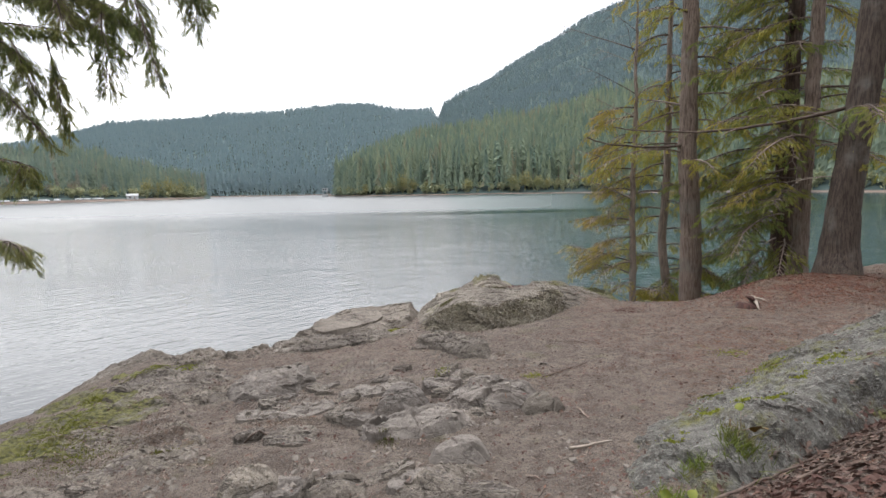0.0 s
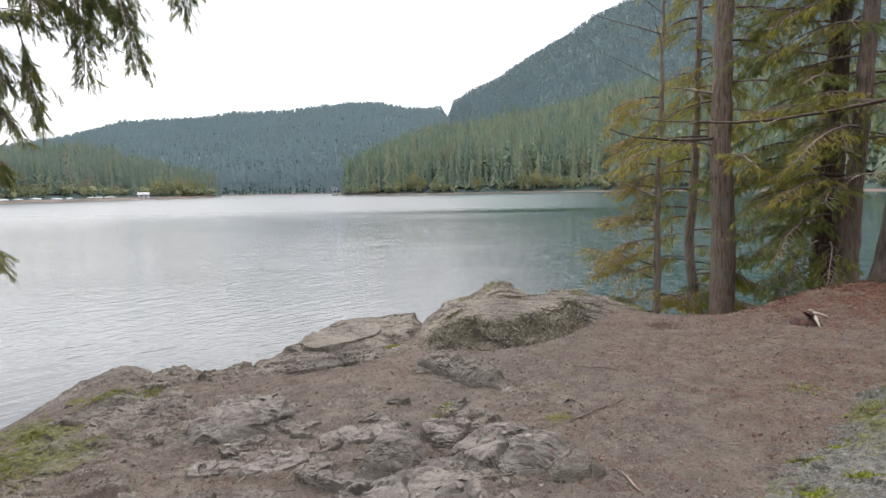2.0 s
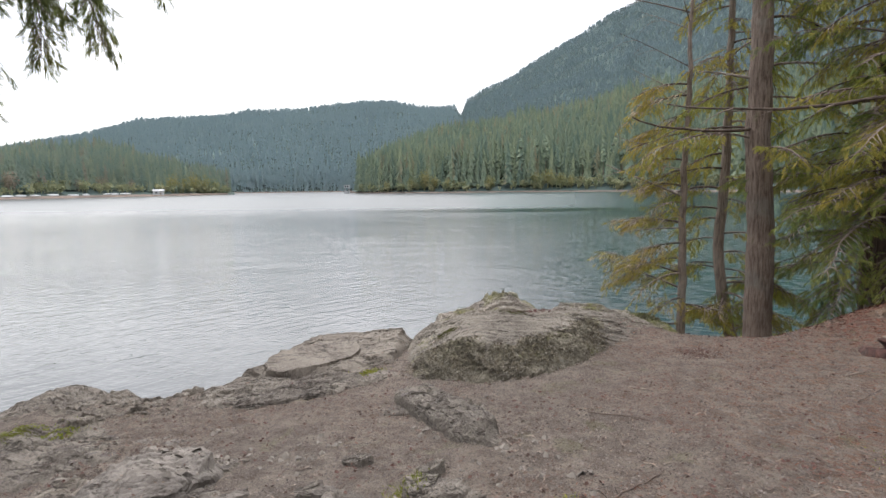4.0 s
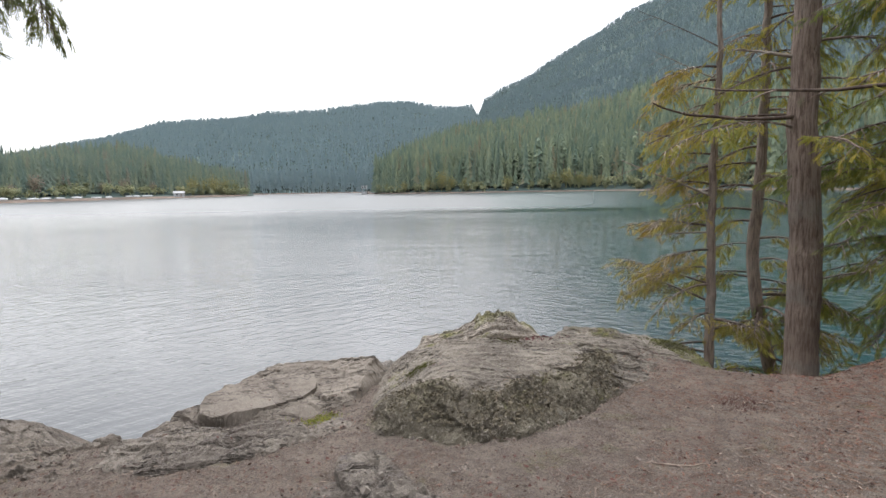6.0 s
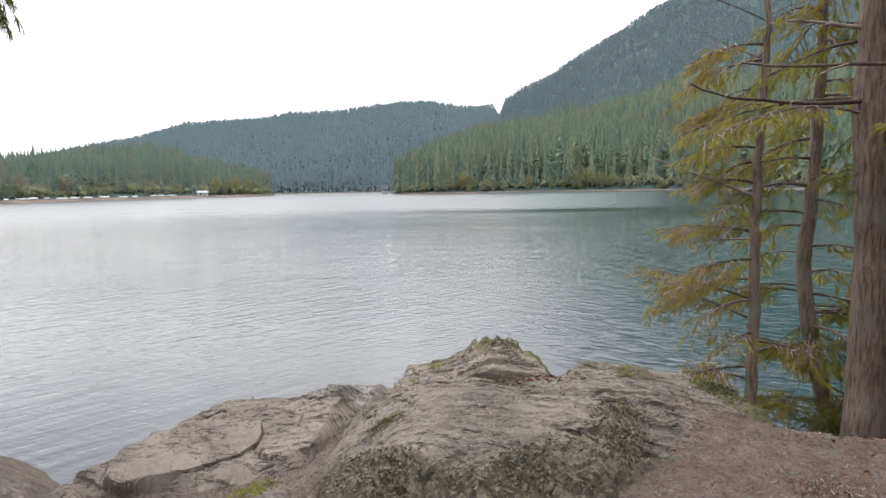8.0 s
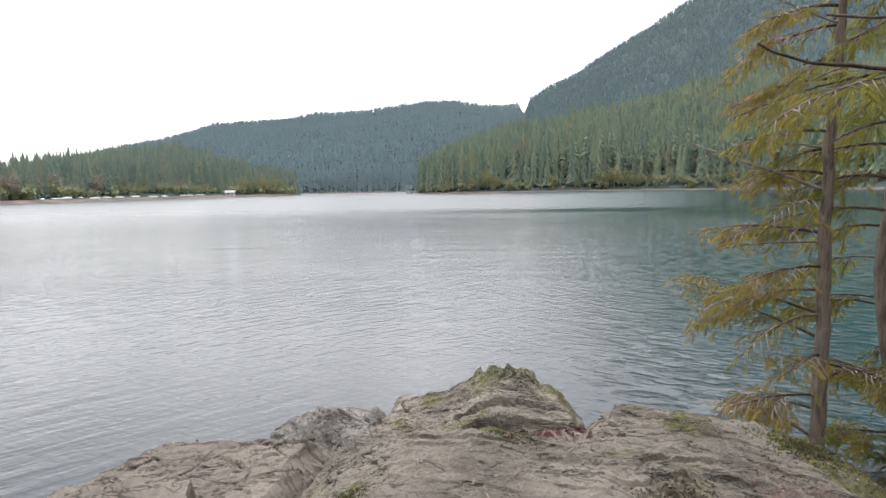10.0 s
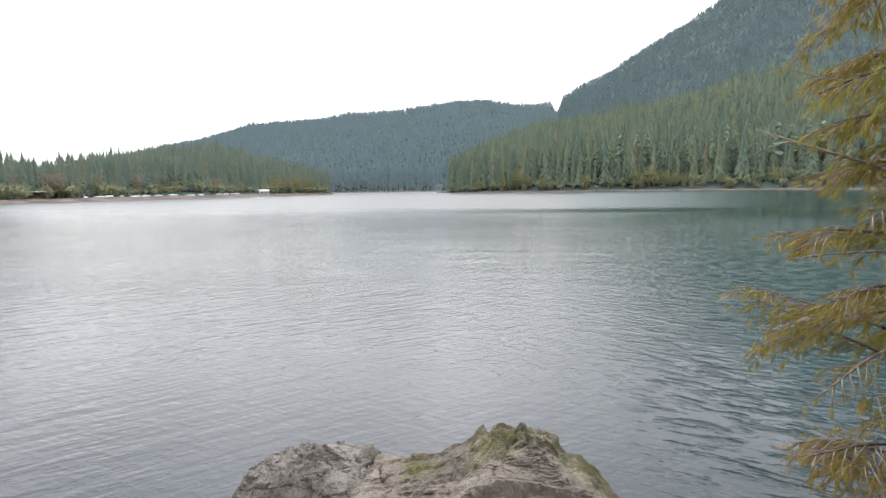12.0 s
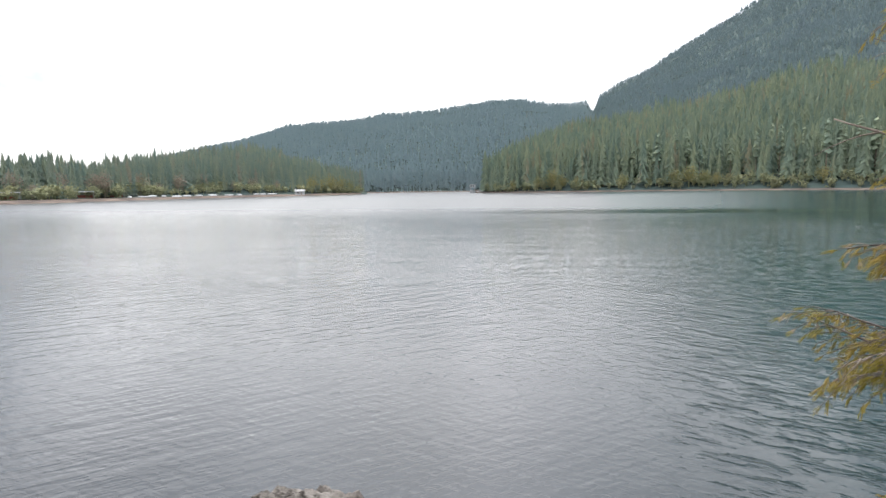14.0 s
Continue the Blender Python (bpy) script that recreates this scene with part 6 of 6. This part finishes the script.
litter("fallen_needles", "rust-red fallen cedar needles on the dirt", stick_shape(0.06), STRAW, 36000, (-2.5, 7, 1.8, 10.2), (0.014, 0.045), 71, rightward)
litter("fallen_needles", "thin brown needles trodden into the dirt", stick_shape(0.075), TWIG_LITTER, 22000, (-3, 5.5, 1.8, 8.4), (0.012, 0.045), 171, every)
litter("fallen_twigs", "thin grey-brown twigs scattered on the dirt", stick_shape(0.03, 0.1), TWIG_LITTER, 2600, (-3, 6.5, 1.8, 10.2), (0.03, 0.12), 72, every, 0.1)
litter("leaf_flakes", "small dry leaf flakes scattered on the dirt", FLAKE, CHIP, 20000, (-3, 6.5, 1.8, 9.6), (0.008, 0.036), 73, every, 0.4)
litter("gravel", "small stones and grit pressed into the dirt", STONELET, PEBBLE, 34000, (-2.8, 6.0, 1.8, 9.0), (0.008, 0.026), 74, every, 0.2, -0.002)
STONEBIT = plain("broken_stone", (0.1, 0.085, 0.07), 0.9, c2=(0.17, 0.145, 0.12), scale=6)
among = lambda x, y: sstep(1.9, 0.9, np.abs(x + 0.7)) * sstep(2.4, 1.2, np.abs(y - 4.6)) * sstep(0.4, 0.6, vn(x * 2.6, y * 2.6, 18))
litter("stone_chips", "small angular stone chips between the outcrops", STONELET, STONEBIT, 1500, (-2.8, 1.3, 2.4, 7.2), (0.025, 0.085), 174, among, 0.35, -0.004, False)
litter("bank_litter", "dead leaves and needles heaped on the bank", FLAKE, CHIP_DARK, 17000, (0.6, 4.4, 1.2, 5.2), (0.014, 0.055), 75, bank, 0.6, 0.004, False)
litter("bank_needles", "dry needles and bits of twig on the bank", stick_shape(0.05, 0.1), STRAW_DARK, 12000, (0.6, 4.4, 1.2, 5.2), (0.015, 0.06), 76, bank, 0.35, 0.004, False)
litter("mound_needles", "heaped rust-red needles round the old cedar", stick_shape(0.06), STRAW, 20000, (3.0, 7.5, 6.8, 10.2), (0.02, 0.08), 77, mound, 0.4)


def stick(label, a, b, r, mat, seed, sag=0.0):
    rng = np.random.RandomState(seed)
    t = np.linspace(0, 1, 12)
    x, y = a[0] + (b[0] - a[0]) * t, a[1] + (b[1] - a[1]) * t
    w = 0.03 * np.cumsum(rng.normal(size=12)) * 0.5 * math.dist(a, b)
    x, y = x + w * (b[1] - a[1]), y - w * (b[0] - a[0])
    z = surface_z(x, y)
    z = np.maximum(z, np.interp(t, t[[0, 4, 8, 11]], z[[0, 4, 8, 11]])) + r * 0.8
    v, f = tube(np.stack([x, y, z], -1), np.linspace(r, r * 0.5, 12), 7, 0.3, seed)
    tagged(new("fallen_stick", mesh_of("fallen_stick", v, quads_to_tris(f), mat)), label, "stick", "sticks on the ground")


stick("thin bent dark stick lying on dirt", (0.85, 5.05), (1.35, 5.4), 0.006, TWIG_DARK, 1)
stick("short pale split stick", (0.98, 4.08), (0.95, 4.27), 0.008, TWIG, 2)
stick("pale peeled stick lying flat", (0.74, 3.62), (1.02, 3.7), 0.01, TWIG_PALE, 3)
stick("dark thin stick among stones", (-1.4, 4.35), (-0.85, 4.5), 0.007, TWIG_DARK, 4)
stick("short straight pale stick by the boulder", (1.55, 6.75), (1.9, 6.78), 0.006, TWIG, 5)
stick("curved brown twig on open dirt", (1.15, 6.3), (1.5, 6.1), 0.005, TWIG_DARK, 6)
stick("grey twig on open dirt", (2.9, 6.2), (3.2, 6.4), 0.006, TWIG_DARK, 7)
stick("pale stick on needle litter", (3.2, 6.75), (3.4, 6.82), 0.008, TWIG, 8)
stick("dark crooked stick on the litter bank", (1.15, 2.9), (1.75, 3.1), 0.01, TWIG_DARK, 9)
stick("brown stick crossing the litter bank", (1.5, 2.85), (2.1, 2.75), 0.007, TWIG_DARK, 10)
stick("small dark stick between stones", (-0.55, 4.75), (-0.35, 4.55), 0.008, TWIG_DARK, 12)
stick("reddish dead spray on the boulder", (0.25, 7.75), (0.35, 8.0), 0.006, TWIG, 13)


def tuft(name, label, x, y, r, n, h, mat, seed, wide=0.006):
    """A clump of fine blades."""
    rng = np.random.RandomState(seed)
    px, py = x + r * rng.normal(size=n) * 0.5, y + r * rng.normal(size=n) * 0.5
    pz = surface_z(px, py)
    blade = np.array([(0, -1, 0), (0, 1, 0), (0.5, 0.7, 0.02), (0.5, -0.7, 0.02), (1.0, 0, -0.08)])
    bf = np.array([(0, 1, 2), (0, 2, 3), (3, 2, 4)])
    d = np.stack([0.8 * rng.normal(size=n), 0.8 * rng.normal(size=n), 0.5 + rng.rand(n)], -1)
    s = h * (0.5 + 0.8 * rng.rand(n))
    c = np.array([x, y, float(surface_z(np.array([x]), np.array([y]))[0])])
    v, f = strewn(blade, bf, np.stack([px, py, pz - 0.005], -1) - c, frames_of(d, rng.normal(size=(n, 3))), np.stack([s, np.full(n, wide), s], -1))
    ob = new(name, mesh_of(name, v, f, mat, False))
    ob.location = c
    tagged(ob, label, name.replace("_", " "), kind="stuff")


MOSS_BANK = leafy("bank_moss", ((0.075, 0.085, 0.014), (0.17, 0.165, 0.026), (0.115, 0.12, 0.018), (0.09, 0.08, 0.03)), 0.9, 0.2)
MOSS_LIME = leafy("lime_moss", ((0.11, 0.13, 0.015), (0.24, 0.24, 0.03), (0.17, 0.18, 0.022), (0.07, 0.07, 0.02)), 0.9, 0.2)
for k, (x, y, r, n, h) in enumerate(((0.78, 5.12, 0.09, 120, 0.04), (-0.02, 5.42, 0.09, 110, 0.05), (-0.66, 7.95, 0.14, 260, 0.05), (-2.9, 6.69, 0.12, 300, 0.04), (-3.3, 6.75, 0.2, 500, 0.04),
                                    (-2.6, 4.4, 0.35, 500, 0.04), (-0.35, 4.05, 0.06, 70, 0.05), (0.12, 8.2, 0.1, 160, 0.04), (0.9, 8.78, 0.12, 200, 0.04), (2.5, 9.1, 0.25, 420, 0.05))):
    tuft("moss_tuft", "yellow-green moss and thin grass tuft on rock and dirt", x, y, 1.15 * r, 4 * n, 0.45 * h, MOSS_LIME if k in (0, 1, 2, 3, 4) else MOSS, 80 + k, 0.003)
for k, (x, y, r) in enumerate(((1.85, 4.2, 0.07), (1.9, 3.87, 0.08), (2.0, 3.72, 0.06), (2.6, 4.12, 0.12), (2.8, 4.3, 0.1), (2.3, 4.0, 0.06), (1.3, 3.5, 0.08), (1.65, 3.85, 0.07), (2.35, 4.5, 0.1), (2.6, 4.75, 0.14), (2.15, 4.35, 0.06), (2.6, 5.35, 0.16))):
    tuft("moss_tuft", "bright lime moss cushion on grey rock", x, y, r, 420, 0.016, MOSS_LIME, 160 + k, 0.004)
for k, (x, y, r) in enumerate(((-3.2, 6.6, 0.16), (-3.4, 6.62, 0.17), (-3.4, 5.85, 0.14), (-3.22, 5.36, 0.13), (-3.25, 5.12, 0.2), (-2.98, 5.05, 0.13), (-3.15, 4.86, 0.2), (-2.85, 4.68, 0.18), (-3.0, 4.55, 0.22), (-2.62, 4.35, 0.16), (-1.95, 4.31, 0.07))):
    tuft("moss_tuft", "olive-green moss spread thinly over sloping rock", x, y, r, 1100, 0.014, MOSS_BANK, 180 + k, 0.004)
for k, (x, y, r, n, h) in enumerate(((1.5, 3.2, 0.12, 120, 0.13), (1.05, 3.0, 0.08, 80, 0.1), (1.25, 3.15, 0.06, 50, 0.1), (2.9, 9.6, 0.3, 300, 0.12), (3.3, 9.8, 0.3, 300, 0.14))):
    tuft("grass_tuft", "pale green grass tuft in leaf litter", x, y, r, 2 * n, 0.75 * h, GRASS, 120 + k, 0.0025)
tuft("dead_spray", "dark red dead cedar spray lying on dirt", 2.45, 7.6, 0.2, 600, 0.03, DEAD, 140, 0.002)
litter("lichen_crust", "curled pale and dark lichen flakes crusting the boulder", FLAKE, LICHEN, 15000, (-0.3, 1.9, 7.05, 8.5), (0.01, 0.03), 142, lambda x, y: broad_crust(x, y) * sstep(0.03, 0.1, y - np.interp(x, FOOT_X, FOOT_Y)), 0.9, 0.004, False)
litter("dead_leaves", "dark red dead leaves caught in a crevice", FLAKE, DEAD, 170, (0.8, 1.5, 8.66, 9.05), (0.02, 0.05), 141, lambda x, y: np.exp(-(((x - 1.12) / 0.22) ** 2) - ((y - 8.86) / 0.1) ** 2), 0.5, 0.006, False)


def salal(label, x, y, leaves, seed):
    """A low plant of a few broad glossy leaves on thin stems."""
    rng = np.random.RandomState(seed)
    base = tagged(new("seedling_plant"), label, "plant", "plants on the litter bank")
    z = float(surface_z(np.array([x]), np.array([y]))[0])
    base.location = (x, y, z)
    mats = (plain("fresh_leaf", (0.07, 0.095, 0.01), 0.6, 0.2, c2=(0.11, 0.115, 0.012), scale=30), plain("turning_leaf", (0.14, 0.085, 0.012), 0.6, 0.2, c2=(0.1, 0.045, 0.015), scale=30))
    for k, (az, ln, h, s, kind) in enumerate(leaves):
        tip = np.array([math.sin(az) * ln, math.cos(az) * ln, h])
        v, f = tube([(0, 0, -0.01), tip * 0.5 + (0, 0, 0.15 * h), tip], [0.003, 0.002, 0.0015], 5)
        stem = part("stem", mesh_of("stem", v, quads_to_tris(f), TWIG), base)
        g = 9
        U, V = np.meshgrid(np.linspace(-1, 1, g), np.linspace(0, 1, g))
        wd = 0.55 * np.sin(np.pi * np.clip(V, 0.02, 0.98)) ** 0.8 * (1 - 0.25 * V)
        P = np.stack([U * wd, V, 0.25 * (U * wd) ** 2 * 2 - 0.3 * (V - 0.4) ** 2], -1).reshape(-1, 3) * s
        rot = np.array(Euler((rng.rand() * 0.9 + 0.3, 0.5 * rng.normal(), -az + 0.4 * rng.normal())).to_matrix())
        part("leaf", mesh_of("leaf", P @ rot.T + tip, grid_faces(g, g), mats[kind]), stem)


salal("small plant with one bright green upright leaf", 1.55, 3.3, ((0.3, 0.02, 0.09, 0.05, 0), (2.2, 0.08, 0.02, 0.05, 1), (-1.8, 0.07, 0.03, 0.06, 1), (3.0, 0.1, 0.03, 0.07, 1)), 1)
salal("low plant with yellowing leaves in litter", 1.06, 2.85, ((0.8, 0.06, 0.05, 0.05, 0), (-0.9, 0.06, 0.06, 0.05, 0), (2.4, 0.06, 0.03, 0.05, 1), (-2.4, 0.05, 0.02, 0.04, 1)), 2)
